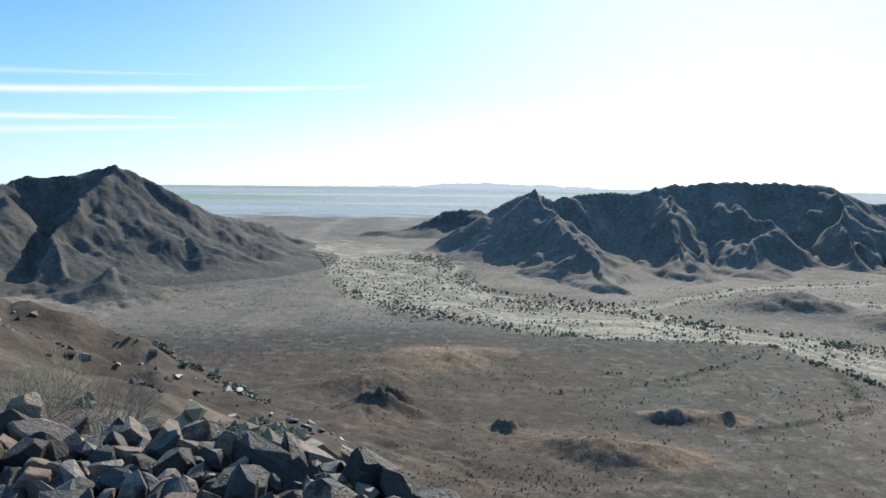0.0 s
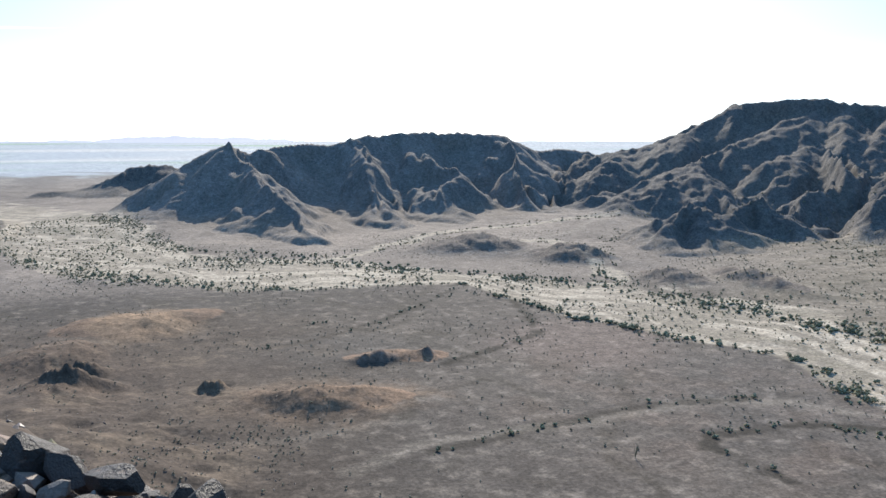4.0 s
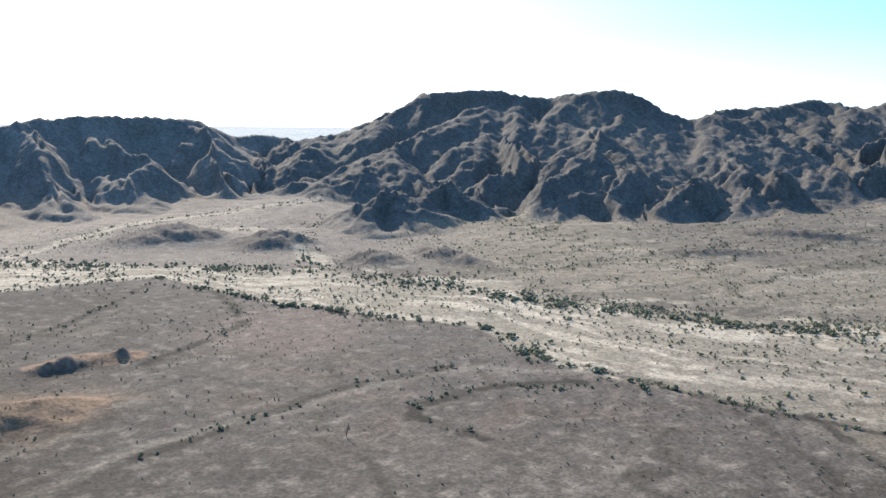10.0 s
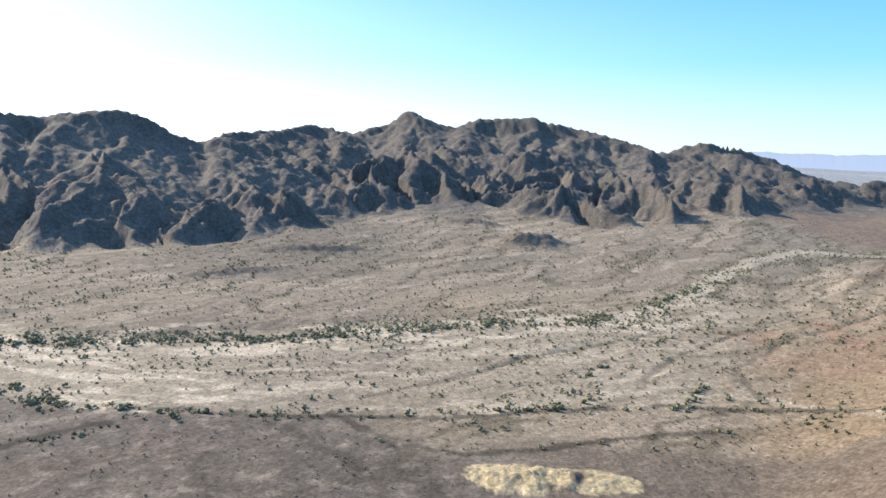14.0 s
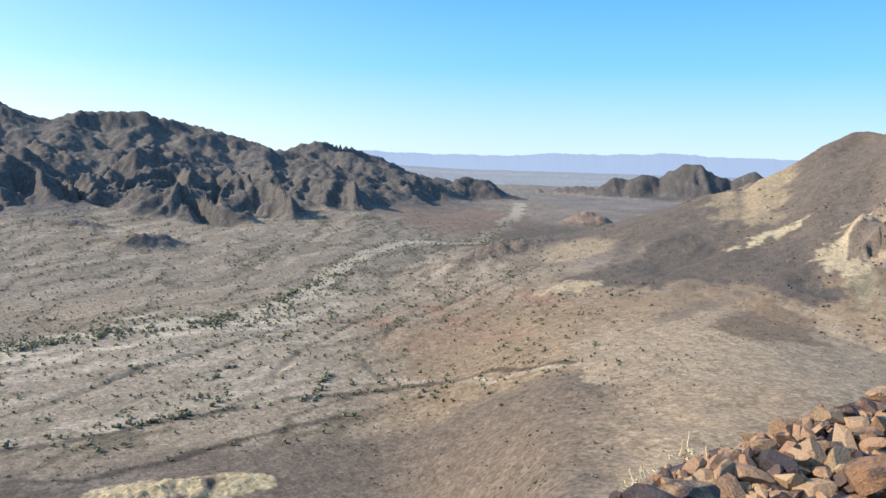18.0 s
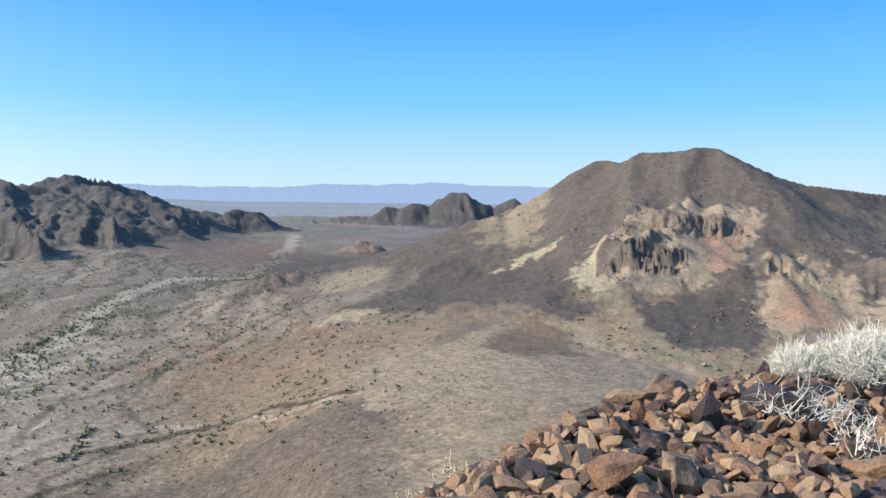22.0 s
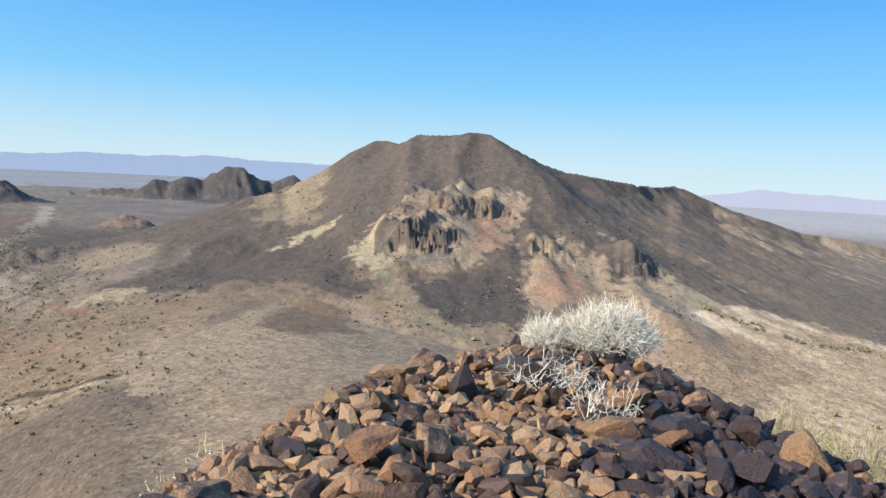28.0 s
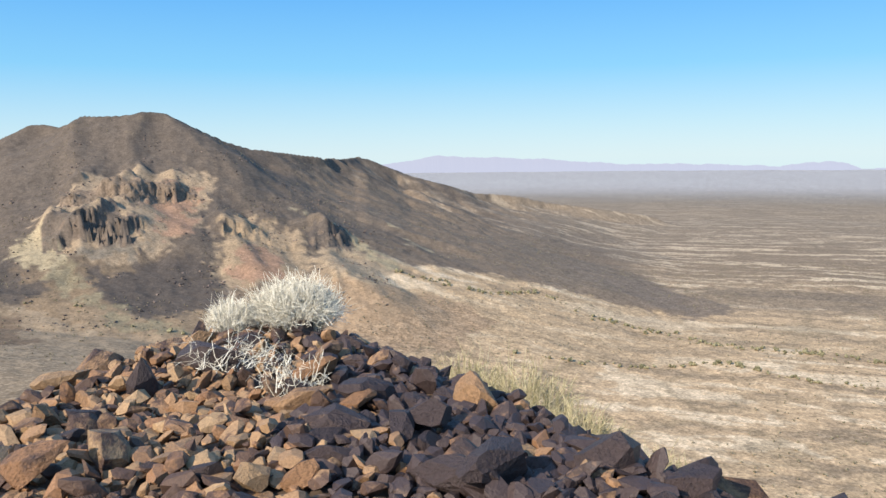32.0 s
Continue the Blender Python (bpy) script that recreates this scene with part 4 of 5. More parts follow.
    for kn, k in enumerate(KNOLLS):
        lay(np.where(kind == FIRST_KNOLL + kn, 0.85, 0.0) * smooth(-0.5, 0.0, n3 + 0.1), tones[k[0]])
    lay(sector(-3.5, 3.8, 350, 420, 0.3, 0.8) * 0.8, (0.28, 0.19, 0.12))
    lay(sector(5, 20, 242, 280, 0.4, 0.9) * 0.6, (0.22, 0.148, 0.098))
    lay(sector(-9, 1, 270, 345, 0.4, 0.7) * 0.6, (0.12, 0.082, 0.066))
    # brown slopes of our hill
    rust = (1 - smooth(0, 22, az)) * smooth(-110, -80, az) * (1 - smooth(330, 450, r + 60 * n1))
    lay(rust * 0.85, (0.082, 0.062, 0.048))
    lay(rust * smooth(0.1, 0.4, n2) * 0.6, (0.055, 0.043, 0.036))
    lay(rust * smooth(0.15, 0.45, -n2 + 0.4 * n3) * 0.5, (0.14, 0.108, 0.078))
    top = (1 - smooth(0.0, 6.0, r - edge(az)))
    lay(top * 0.85, (0.1, 0.072, 0.055))
    warm = (1 - rk)[..., None] * (1 - smooth(1300, 1800, r))[..., None]
    col = col * (1 + warm * np.array((0.06, 0.0, -0.07)))             # rust-tinged soil everywhere off the bare rock
    return np.clip(col * (1 + 0.2 * n3)[..., None], 0.02, 0.8)


# ---- materials ----
def material(name):
    m = bpy.data.materials.new(name)
    m.use_nodes = True
    return m, m.node_tree.nodes, m.node_tree.links, m.node_tree.nodes["Principled BSDF"]


def earth(name, bump=0.3, grain=1.0, loud=1.0):
    """Ground or rock with its colour by place, grain at three sizes and relief."""
    m, n, l, b = material(name)
    at = n.new("ShaderNodeAttribute")
    at.attribute_name = "pigment"
    tc = n.new("ShaderNodeTexCoord")
    mix_in = at.outputs["Color"]
    bumps = []
    for sc, amt in ((0.09, 0.15 * loud), (0.38, 0.34 * loud), (0.95, 0.8 * loud)):
        t = n.new("ShaderNodeTexNoise")
        t.inputs["Scale"].default_value, t.inputs["Detail"].default_value, t.inputs["Roughness"].default_value = sc * grain, 6, 0.65
        l.new(tc.outputs["Object"], t.inputs["Vector"])
        ramp = n.new("ShaderNodeMapRange")
        ramp.inputs[1].default_value, ramp.inputs[2].default_value, ramp.inputs[3].default_value, ramp.inputs[4].default_value = 0.3, 0.7, 1 - amt, 1 + amt * 0.8
        l.new(t.outputs["Fac"], ramp.inputs[0])
        mu = n.new("ShaderNodeVectorMath")
        mu.operation = 'SCALE'
        l.new(mix_in, mu.inputs[0])
        l.new(ramp.outputs[0], mu.inputs["Scale"])
        mix_in = mu.outputs[0]
        bumps.append((t.outputs["Fac"], 1.0 / (sc * grain)))
    vo = n.new("ShaderNodeTexVoronoi")
    vo.inputs["Scale"].default_value = 0.6 * grain
    warp = n.new("ShaderNodeVectorMath")
    warp.operation = 'MULTIPLY_ADD'
    warp.inputs[1].default_value = (0.9, 0.9, 0.9)
    l.new(t.outputs["Color"], warp.inputs[0])
    l.new(tc.outputs["Object"], warp.inputs[2])
    l.new(warp.outputs[0], vo.inputs["Vector"])
    one = n.new("ShaderNodeSeparateColor")
    l.new(vo.outputs["Color"], one.inputs[0])
    cell = n.new("ShaderNodeMapRange")
    cell.inputs[3].default_value, cell.inputs[4].default_value = 1 - 0.34 * loud, 1 + 0.34 * loud
    l.new(one.outputs[0], cell.inputs[0])
    mu = n.new("ShaderNodeVectorMath")
    mu.operation = 'SCALE'
    l.new(mix_in, mu.inputs[0])
    l.new(cell.outputs[0], mu.inputs["Scale"])
    mix_in = mu.outputs[0]
    l.new(mix_in, b.inputs["Base Color"])
    prev = None
    for fac, size in bumps:
        bp = n.new("ShaderNodeBump")
        bp.inputs["Strength"].default_value, bp.inputs["Distance"].default_value = bump, size * 0.22
        l.new(fac, bp.inputs["Height"])
        if prev:
            l.new(prev, bp.inputs["Normal"])
        prev = bp.outputs["Normal"]
    l.new(prev, b.inputs["Normal"])
    b.inputs["Roughness"].default_value = 0.95
    b.inputs["Specular IOR Level"].default_value = 0.15
    return m


def varied(name, c1, c2, rough=0.8, scale=6.0, bump=0.4, spec=0.3, island=False):
    """A natural surface between two colours, each piece of its own shade."""
    m, n, l, b = material(name)
    if island:
        src = n.new("ShaderNodeNewGeometry").outputs["Random Per Island"]
    else:
        src = n.new("ShaderNodeObjectInfo").outputs["Random"]
    tc = n.new("ShaderNodeTexCoord")
    t = n.new("ShaderNodeTexNoise")
    t.inputs["Scale"].default_value, t.inputs["Detail"].default_value, t.inputs["Roughness"].default_value = scale, 8, 0.7
    l.new(tc.outputs["Object"], t.inputs["Vector"])
    add = n.new("ShaderNodeMath")
    add.operation = 'MULTIPLY_ADD'
    l.new(t.outputs["Fac"], add.inputs[0])
    add.inputs[1].default_value = 1.3
    sub = n.new("ShaderNodeMath")
    sub.operation = 'MULTIPLY_ADD'
    l.new(src, sub.inputs[0])
    sub.inputs[1].default_value, sub.inputs[2].default_value = 0.9, -0.6
    l.new(sub.outputs[0], add.inputs[2])
    ramp = n.new("ShaderNodeValToRGB")
    ramp.color_ramp.elements[0].color, ramp.color_ramp.elements[1].color = (*c1, 1), (*c2, 1)
    ramp.color_ramp.elements[0].position, ramp.color_ramp.elements[1].position = 0.2, 0.8
    l.new(add.outputs[0], ramp.inputs["Fac"])
    l.new(ramp.outputs["Color"], b.inputs["Base Color"])
    bp = n.new("ShaderNodeBump")
    bp.inputs["Strength"].default_value, bp.inputs["Distance"].default_value = bump, 0.25 / scale
    l.new(t.outputs["Fac"], bp.inputs["Height"])
    l.new(bp.outputs["Normal"], b.inputs["Normal"])
    b.inputs["Roughness"].default_value, b.inputs["Specular IOR Level"].default_value = rough, spec
    return m


def stone(name, raw, pale, coat, rough, scale, share, island=False):
    """Broken rock: a dark varnish with ragged rims over raw brown faces, each stone of its own shade."""
    m, n, l, b = material(name)
    src = n.new("ShaderNodeNewGeometry").outputs["Random Per Island"] if island else n.new("ShaderNodeObjectInfo").outputs["Random"]
    tc = n.new("ShaderNodeTexCoord")

    def noise(size, detail):
        t = n.new("ShaderNodeTexNoise")
        t.inputs["Scale"].default_value, t.inputs["Detail"].default_value, t.inputs["Roughness"].default_value = size, detail, 0.68
        l.new(tc.outputs["Object"], t.inputs["Vector"])
        return t.outputs["Fac"]

    def ranged(v, a, b2, c, d):
        r = n.new("ShaderNodeMapRange")
        for k, q in enumerate((a, b2, c, d)):
            r.inputs[k + 1].default_value = q
        l.new(v, r.inputs[0])
        return r.outputs[0]

    def mixed(fac, a, b2):
        x = n.new("ShaderNodeMix")
        x.data_type = 'RGBA'
        l.new(fac, x.inputs[0])
        for k, v in ((6, a), (7, b2)):
            if isinstance(v, tuple):
                x.inputs[k].default_value = (*v, 1)
            else:
                l.new(v, x.inputs[k])
        return x.outputs[2]
    broad, fine = noise(scale, 5), noise(scale * 9, 6)
    shift = n.new("ShaderNodeMath")
    shift.operation = 'MULTIPLY_ADD'
    l.new(src, shift.inputs[0])
    shift.inputs[1].default_value = 0.62
    l.new(broad, shift.inputs[2])
    twin = n.new("ShaderNodeMath")
    twin.operation = 'FRACT'
    l.new(ranged(src, 0, 1, 0, 7.3), twin.inputs[0])
    body = mixed(twin.outputs[0], raw, pale)
    body = mixed(ranged(shift.outputs[0], 1.22 - share, 1.36 - share, 0, 1), body, coat)
    speck = n.new("ShaderNodeVectorMath")
    speck.operation = 'SCALE'
    l.new(body, speck.inputs[0])
    l.new(ranged(fine, 0.3, 0.72, 0.62, 1.3), speck.inputs["Scale"])
    l.new(speck.outputs[0], b.inputs["Base Color"])
    up = None
    for v, much, deep in ((broad, 0.45, 0.35 / scale), (fine, 0.7, 0.06 / scale)):
        bp = n.new("ShaderNodeBump")
        bp.inputs["Strength"].default_value, bp.inputs["Distance"].default_value = much, deep
        l.new(v, bp.inputs["Height"])
        if up:
            l.new(up, bp.inputs["Normal"])
        up = bp.outputs["Normal"]
    l.new(up, b.inputs["Normal"])
    b.inputs["Roughness"].default_value, b.inputs["Specular IOR Level"].default_value = rough, 0.35
    return m


EARTH = earth("desert_earth", 0.3, 1.0, 0.6)
CRAG = earth("mountain_rock", 0.45, 0.7, 0.5)
SLOPE = earth("mountain_slope", 0.25, 1.0, 0.38)
BROWN_ROCK = stone("varnished_brown_rock", (0.25, 0.132, 0.067), (0.34, 0.222, 0.12), (0.085, 0.05, 0.036), 0.6, 2.0, 0.38)
BROWN_BITS = stone("varnished_brown_rubble", (0.25, 0.132, 0.068), (0.33, 0.218, 0.12), (0.085, 0.05, 0.036), 0.62, 9.0, 0.36, True)
# rubble and rock darkened for the heap's shaded side, besides real varnish
DARK_BITS = stone("varnished_shaded_rubble", (0.2, 0.115, 0.07), (0.26, 0.165, 0.105), (0.055, 0.038, 0.036), 0.55, 9.0, 0.85, True)
DARK_ROCK = stone("varnished_shaded_rock", (0.2, 0.115, 0.07), (0.26, 0.165, 0.105), (0.055, 0.038, 0.036), 0.5, 2.0, 0.85)
GREY_ROCK = stone("dark_grey_rock", (0.2, 0.116, 0.073), (0.28, 0.18, 0.122), (0.042, 0.028, 0.022), 0.5, 2.2, 0.55)
PALE_ROCK = varied("pale_yellow_rock", (0.2, 0.145, 0.075), (0.44, 0.34, 0.2), 0.7, 5)
GREY_BITS = stone("dark_grey_rubble", (0.15, 0.108, 0.084), (0.24, 0.175, 0.135), (0.048, 0.036, 0.033), 0.5, 7.0, 0.5, True)
SHRUB = varied("dull_green_leaves", (0.13, 0.117, 0.075), (0.25, 0.22, 0.15), 0.9, 2, 0.2, 0.1, island=True)
WOODY = varied("green_tree_leaves", (0.12, 0.112, 0.064), (0.26, 0.238, 0.145), 0.9, 2, 0.2, 0.1, island=True)
PALE_STEM = varied("bleached_stems", (0.45, 0.42, 0.34), (0.75, 0.72, 0.62), 0.8, 20, 0.1, 0.2, island=True)
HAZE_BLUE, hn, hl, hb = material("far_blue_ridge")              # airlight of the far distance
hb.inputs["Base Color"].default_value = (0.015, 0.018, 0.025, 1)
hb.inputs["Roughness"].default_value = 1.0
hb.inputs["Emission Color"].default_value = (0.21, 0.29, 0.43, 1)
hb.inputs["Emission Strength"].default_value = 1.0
# paler distance haze for other far ridges, given as an even emission
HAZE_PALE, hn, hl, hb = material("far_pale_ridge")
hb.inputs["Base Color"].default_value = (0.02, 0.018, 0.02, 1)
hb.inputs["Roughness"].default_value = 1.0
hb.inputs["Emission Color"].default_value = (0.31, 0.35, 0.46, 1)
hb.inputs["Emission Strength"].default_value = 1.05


# ---- mesh helpers ----
def raw_mesh(name, verts, faces, mat, smooth_shade=False, colours=None):
    """A mesh from arrays of places and of triangles or quads."""
    me = bpy.data.meshes.new(name)
    verts, faces = np.asarray(verts, np.float32), np.asarray(faces, np.int32)
    k = faces.shape[1]
    me.vertices.add(len(verts))
    me.vertices.foreach_set("co", verts.ravel())
    me.loops.add(faces.size)
    me.loops.foreach_set("vertex_index", faces.ravel())
    me.polygons.add(len(faces))
    me.polygons.foreach_set("loop_start", np.arange(0, faces.size, k, dtype=np.int32))
    me.polygons.foreach_set("use_smooth", np.full(len(faces), smooth_shade))
    me.update(calc_edges=True)
    if colours is not None:
        at = me.attributes.new("pigment", 'FLOAT_COLOR', 'POINT')
        at.data.foreach_set("color", np.concatenate([colours, np.ones((len(colours), 1))], 1).astype(np.float32).ravel())
    me.materials.append(mat)
    return me


def part(name, me, parent, label=""):
    ob = new(name, me)
    ob.parent = parent
    if label:
        tagged(ob, label)
    return ob


# ---- the land: one sheet of rings round the hilltop, split by form ----
view = np.arange(-36, 202, 0.135)
behind = np.arange(202 + 0.5, 324, 1.5)
AZ = np.concatenate([view, behind])
RR = [0.0, 0.03, 0.8, 1.5, 2.0]
while RR[-1] < 4900:
    q = RR[-1]
    RR.append(q + (0.3 if q < 10 else 0.05 * q if q < 36 else 1.9 if q < 200 else 1.35 if q < 260 else 0.0052 * q if q < 620 else 0.0038 * q if q < 1300 else 0.0048 * q if q < 1720 else 0.007 * q if 1860 < q < 2060 else 0.018 * q))
RR = np.array(RR[1:])
ga, gr = np.meshgrid(np.radians(AZ), RR, indexing="ij")
GX, GY = gr * np.sin(ga), gr * np.cos(ga)
GZ, GK, BIG, SMALL, TALL = terrain(GX, GY)
GZ, RIB = wear(GX, GY, ga, gr, GZ, BIG, SMALL)
for group in (("left",), ("range_a", "range_b", "range_c", "range_d"), ("volcano", "east_spur")):
    fit_crest(GZ, TALL, group)
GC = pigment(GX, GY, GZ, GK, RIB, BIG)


def land(x, y):
    """Height of the land at places given as arrays."""
    ia = np.clip((bearing_of(x, y) - AZ[0]) % 360 / (AZ[1] - AZ[0]), 0, len(view) - 1.001)
    r = np.hypot(x, y)
    ir = np.clip(np.searchsorted(RR, r) - 1, 0, len(RR) - 2)
    fr = np.clip((r - RR[ir]) / (RR[ir + 1] - RR[ir]), 0, 1)
    i = ia.astype(int)
    fa = ia - i
    return (GZ[i, ir] * (1 - fa) + GZ[i + 1, ir] * fa) * (1 - fr) + (GZ[i, ir + 1] * (1 - fa) + GZ[i + 1, ir + 1] * fa) * fr


na, nr = GX.shape
idx = np.arange(na * nr).reshape(na, nr)
nxt = np.roll(idx, -1, axis=0)
quads = np.stack([idx[:, :-1], nxt[:, :-1], nxt[:, 1:], idx[:, 1:]], -1).reshape(-1, 4)[:, ::-1]
V = np.stack([GX, GY, GZ], -1).reshape(-1, 3)
C = GC.reshape(-1, 3)
FK = GK.ravel()[quads].max(axis=1)
GRIDK = FK.reshape(na, nr - 1)
for tag in range(CLIFF, len(NAMES)):                     # one piece a spur: stray bits go to their mountain
    at = np.argwhere(GRIDK == tag)
    if not len(at):
        continue
    (a0, b0), (a1, b1) = at.min(0), at.max(0) + 1
    on = GRIDK[a0:a1, b0:b1] == tag
    mark = np.where(on, np.arange(1, on.size + 1).reshape(on.shape), 0)
    while True:
        pad = np.pad(mark, 1)
        grown = np.where(on, np.maximum.reduce([mark, pad[2:, 1:-1], pad[:-2, 1:-1], pad[1:-1, 2:], pad[1:-1, :-2]]), 0)
        if (grown == mark).all():
            break
        mark = grown
    ids, count = np.unique(mark[on], return_counts=True)
    stray = on & (mark != ids[np.argmax(count)])
    home = NAMES.index("volcano") if tag == CLIFF else OWNER[tag]
    GRIDK[a0:a1, b0:b1] = np.where(stray, home, GRIDK[a0:a1, b0:b1])
FORMS = {
    "ground": ("ground", "stony tan and grey desert valley floor with a pale sandy wash", "ground", "structure"),
    "left": ("mountain", "dark brown desert mountain with a single rounded summit", "mountain", ""),
    "west_hill": ("hill", "low dark rocky hill beside the sandy wash", "hill", ""),
    "range_a": ("mountain_ridge", "shaded dark brown rocky ridge behind the wash", "mountain", ""),
    "range_b": ("mountain", "massive dark craggy mountain with shaded gullies", "mountain", ""),
    "range_c": ("mountain_range", "craggy brown mountain range with a pointed summit", "mountain", ""),
    "range_d": ("mountain_spur", "brown rocky spur running out into the plain", "mountain", ""),
    "end_hill": ("hill", "small brown hill at the end of the range", "hill", ""),
    "butte": ("butte", "distant flat-topped dark butte among low hills", "butte", ""),
    "volcano": ("volcanic_mountain", "smooth dark brown mountain with pale cliffs on its face", "mountain", ""),
    "east_spur": ("mountain_spur", "long dark brown spur sloping down to the plain", "mountain", ""),
    "spur": ("spur", "", "", ""),
    "cliff": ("cliff", "grey and pale broken cliffs"  , "", ""),
    "dark_knoll": ("knoll", "dark rocky knoll rising from the valley floor", "knoll", ""),
    "pink_knoll": ("knoll", "small pinkish bare knoll on the valley floor", "knoll", ""),
    "rock_outcrop": ("rock_outcrop", "small black rock outcrop on the lower slope", "rock", ""),
    "rust_ridge": ("earth_ridge", "low rust-coloured bare earth ridge", "ridge", ""),
    "yellow_outcrop": ("clay_outcrop", "pale yellow clay outcrop below the hilltop", "outcrop", ""),
}
SOLID = {}
for i, key in enumerate(NAMES):
    f = quads[FK == i]
    if not len(f):
        continue
    used, inv = np.unique(f, return_inverse=True)
    nm, label, cat, kd = FORMS[key]
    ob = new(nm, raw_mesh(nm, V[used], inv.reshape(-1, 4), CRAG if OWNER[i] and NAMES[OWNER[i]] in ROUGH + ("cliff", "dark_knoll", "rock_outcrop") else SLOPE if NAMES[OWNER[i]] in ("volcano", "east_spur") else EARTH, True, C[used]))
    if key in ("cliff", "spur"):
        ob.parent = SOLID["volcano" if key == "cliff" else SPURS[i - CLIFF - 1][0]]
        if key == "cliff":
            tagged(ob, label)
    else:
        SOLID[key] = tagged(ob, label, cat, "knolls and outcrops on the valley floor" if FIRST_KNOLL <= i < CLIFF else "", kd)

# ---- distant ranges on the horizon ----
def far_range(name, label, nodes, r, base, mat, seed):
    a = np.arange(nodes[0][0], nodes[-1][0], 0.06)
    el = np.interp(a, [n[0] for n in nodes], [n[1] for n in nodes]) + fbm(a * 1.0, a * 0 + seed, 1.6, 5, 0.6) * 0.12
    rows, verts = 7, []
    for j in range(rows):
        u = j / (rows - 1)
        d = r - 320 * (1 - u) ** 1.2 + fbm(a, a * 0 + seed + j * 0.5, 2.6, 2) * 40 * u * (1 - u)
        z = EYE + r * np.tan(np.radians(base + (el - base) * u))
        verts.append(np.stack([d * np.sin(np.radians(a)), d * np.cos(np.radians(a)), z], -1))
    n = len(a)
    verts = np.concatenate(verts)
    q = np.array([(j * n + i, j * n + i + 1, (j + 1) * n + i + 1, (j + 1) * n + i) for j in range(rows - 1) for i in range(n - 1)])
    return tagged(new(name, raw_mesh(name, verts, q[:, ::-1], mat, True)), label, "mountains", "", "structure")


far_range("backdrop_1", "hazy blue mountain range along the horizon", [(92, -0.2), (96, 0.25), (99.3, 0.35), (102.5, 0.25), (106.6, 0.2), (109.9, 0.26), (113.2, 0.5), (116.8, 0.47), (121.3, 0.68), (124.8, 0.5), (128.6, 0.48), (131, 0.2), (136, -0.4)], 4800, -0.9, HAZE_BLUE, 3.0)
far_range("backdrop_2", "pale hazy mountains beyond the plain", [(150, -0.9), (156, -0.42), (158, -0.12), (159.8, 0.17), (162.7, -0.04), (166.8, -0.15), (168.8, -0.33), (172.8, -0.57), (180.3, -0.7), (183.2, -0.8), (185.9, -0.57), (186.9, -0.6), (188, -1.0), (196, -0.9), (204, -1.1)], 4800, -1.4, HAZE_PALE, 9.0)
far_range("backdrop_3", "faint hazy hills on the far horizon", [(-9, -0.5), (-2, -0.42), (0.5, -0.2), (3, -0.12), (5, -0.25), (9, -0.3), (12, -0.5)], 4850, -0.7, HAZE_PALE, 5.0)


# ---- foreground stones ----
def stone_mesh(name, g, mat, flat=0.72):
    """An angular broken stone: a lump with its sides split off along flat planes."""
    bm = bmesh.new()
    bmesh.ops.create_icosphere(bm, subdivisions=1, radius=0.62)
    wide, flat = g.uniform(0.62, 0.95), flat * g.uniform(0.7, 1.3)
    for v in bm.verts:
        v.co = (v.co + Vector(g.normal(0, 0.1, 3))) * Vector((1.0, wide, flat))
    for _ in range(int(g.integers(6, 11))):
        way = Vector(g.normal(size=3)).normalized()
        reach = max(v.co.dot(way) for v in bm.verts)
        cut = bmesh.ops.bisect_plane(bm, geom=bm.verts[:] + bm.edges[:] + bm.faces[:], plane_co=way * reach * g.uniform(0.6, 0.86), plane_no=way, clear_outer=True)
        rim = [e for e in cut["geom_cut"] if isinstance(e, bmesh.types.BMEdge)]
        if len(rim) > 2:
            bmesh.ops.contextual_create(bm, geom=rim)
    bmesh.ops.bevel(bm, geom=list(bm.edges), offset=g.uniform(0.012, 0.04), segments=1, affect='EDGES', clamp_overlap=True)
    bmesh.ops.triangulate(bm, faces=bm.faces)
    bmesh.ops.recalc_face_normals(bm, faces=bm.faces)
    me = bpy.data.meshes.new(name)
    bm.to_mesh(me)
    bm.free()
    me.materials.append(mat)
    return me


def mesh_arrays(me):
    v = np.empty(len(me.vertices) * 3, np.float32)
    me.vertices.foreach_get("co", v)
    f = np.array([p.vertices[:] for p in me.polygons], np.int32)
    return v.reshape(-1, 3), f


def strew(g, az0, az1, r0, over, sizes, gap, grow=0.0):
    """Places for stones on the hilltop: bearing, distance and size, the largest first, none too close."""
    out = np.zeros((0, 3))
    for size, tries in sizes:
        for _ in range(tries):
            a = g.uniform(az0, az1)
            rim = float(edge(np.array([a]))[0]) + over
            r = math.sqrt(g.uniform(r0 ** 2, max(rim, r0 + 0.05) ** 2))
            x, y = polar(a, r)
            q = size * g.uniform(0.8, 1.2) * (1 - grow + grow * r / 4.5)
            if len(out) and (np.hypot(out[:, 0] - x, out[:, 1] - y) < gap * (out[:, 2] + q) * 0.5).any():
                continue
            out = np.vstack([out, (x, y, q)])
    return out


PALE_AT = polar(129.6, 4.45)


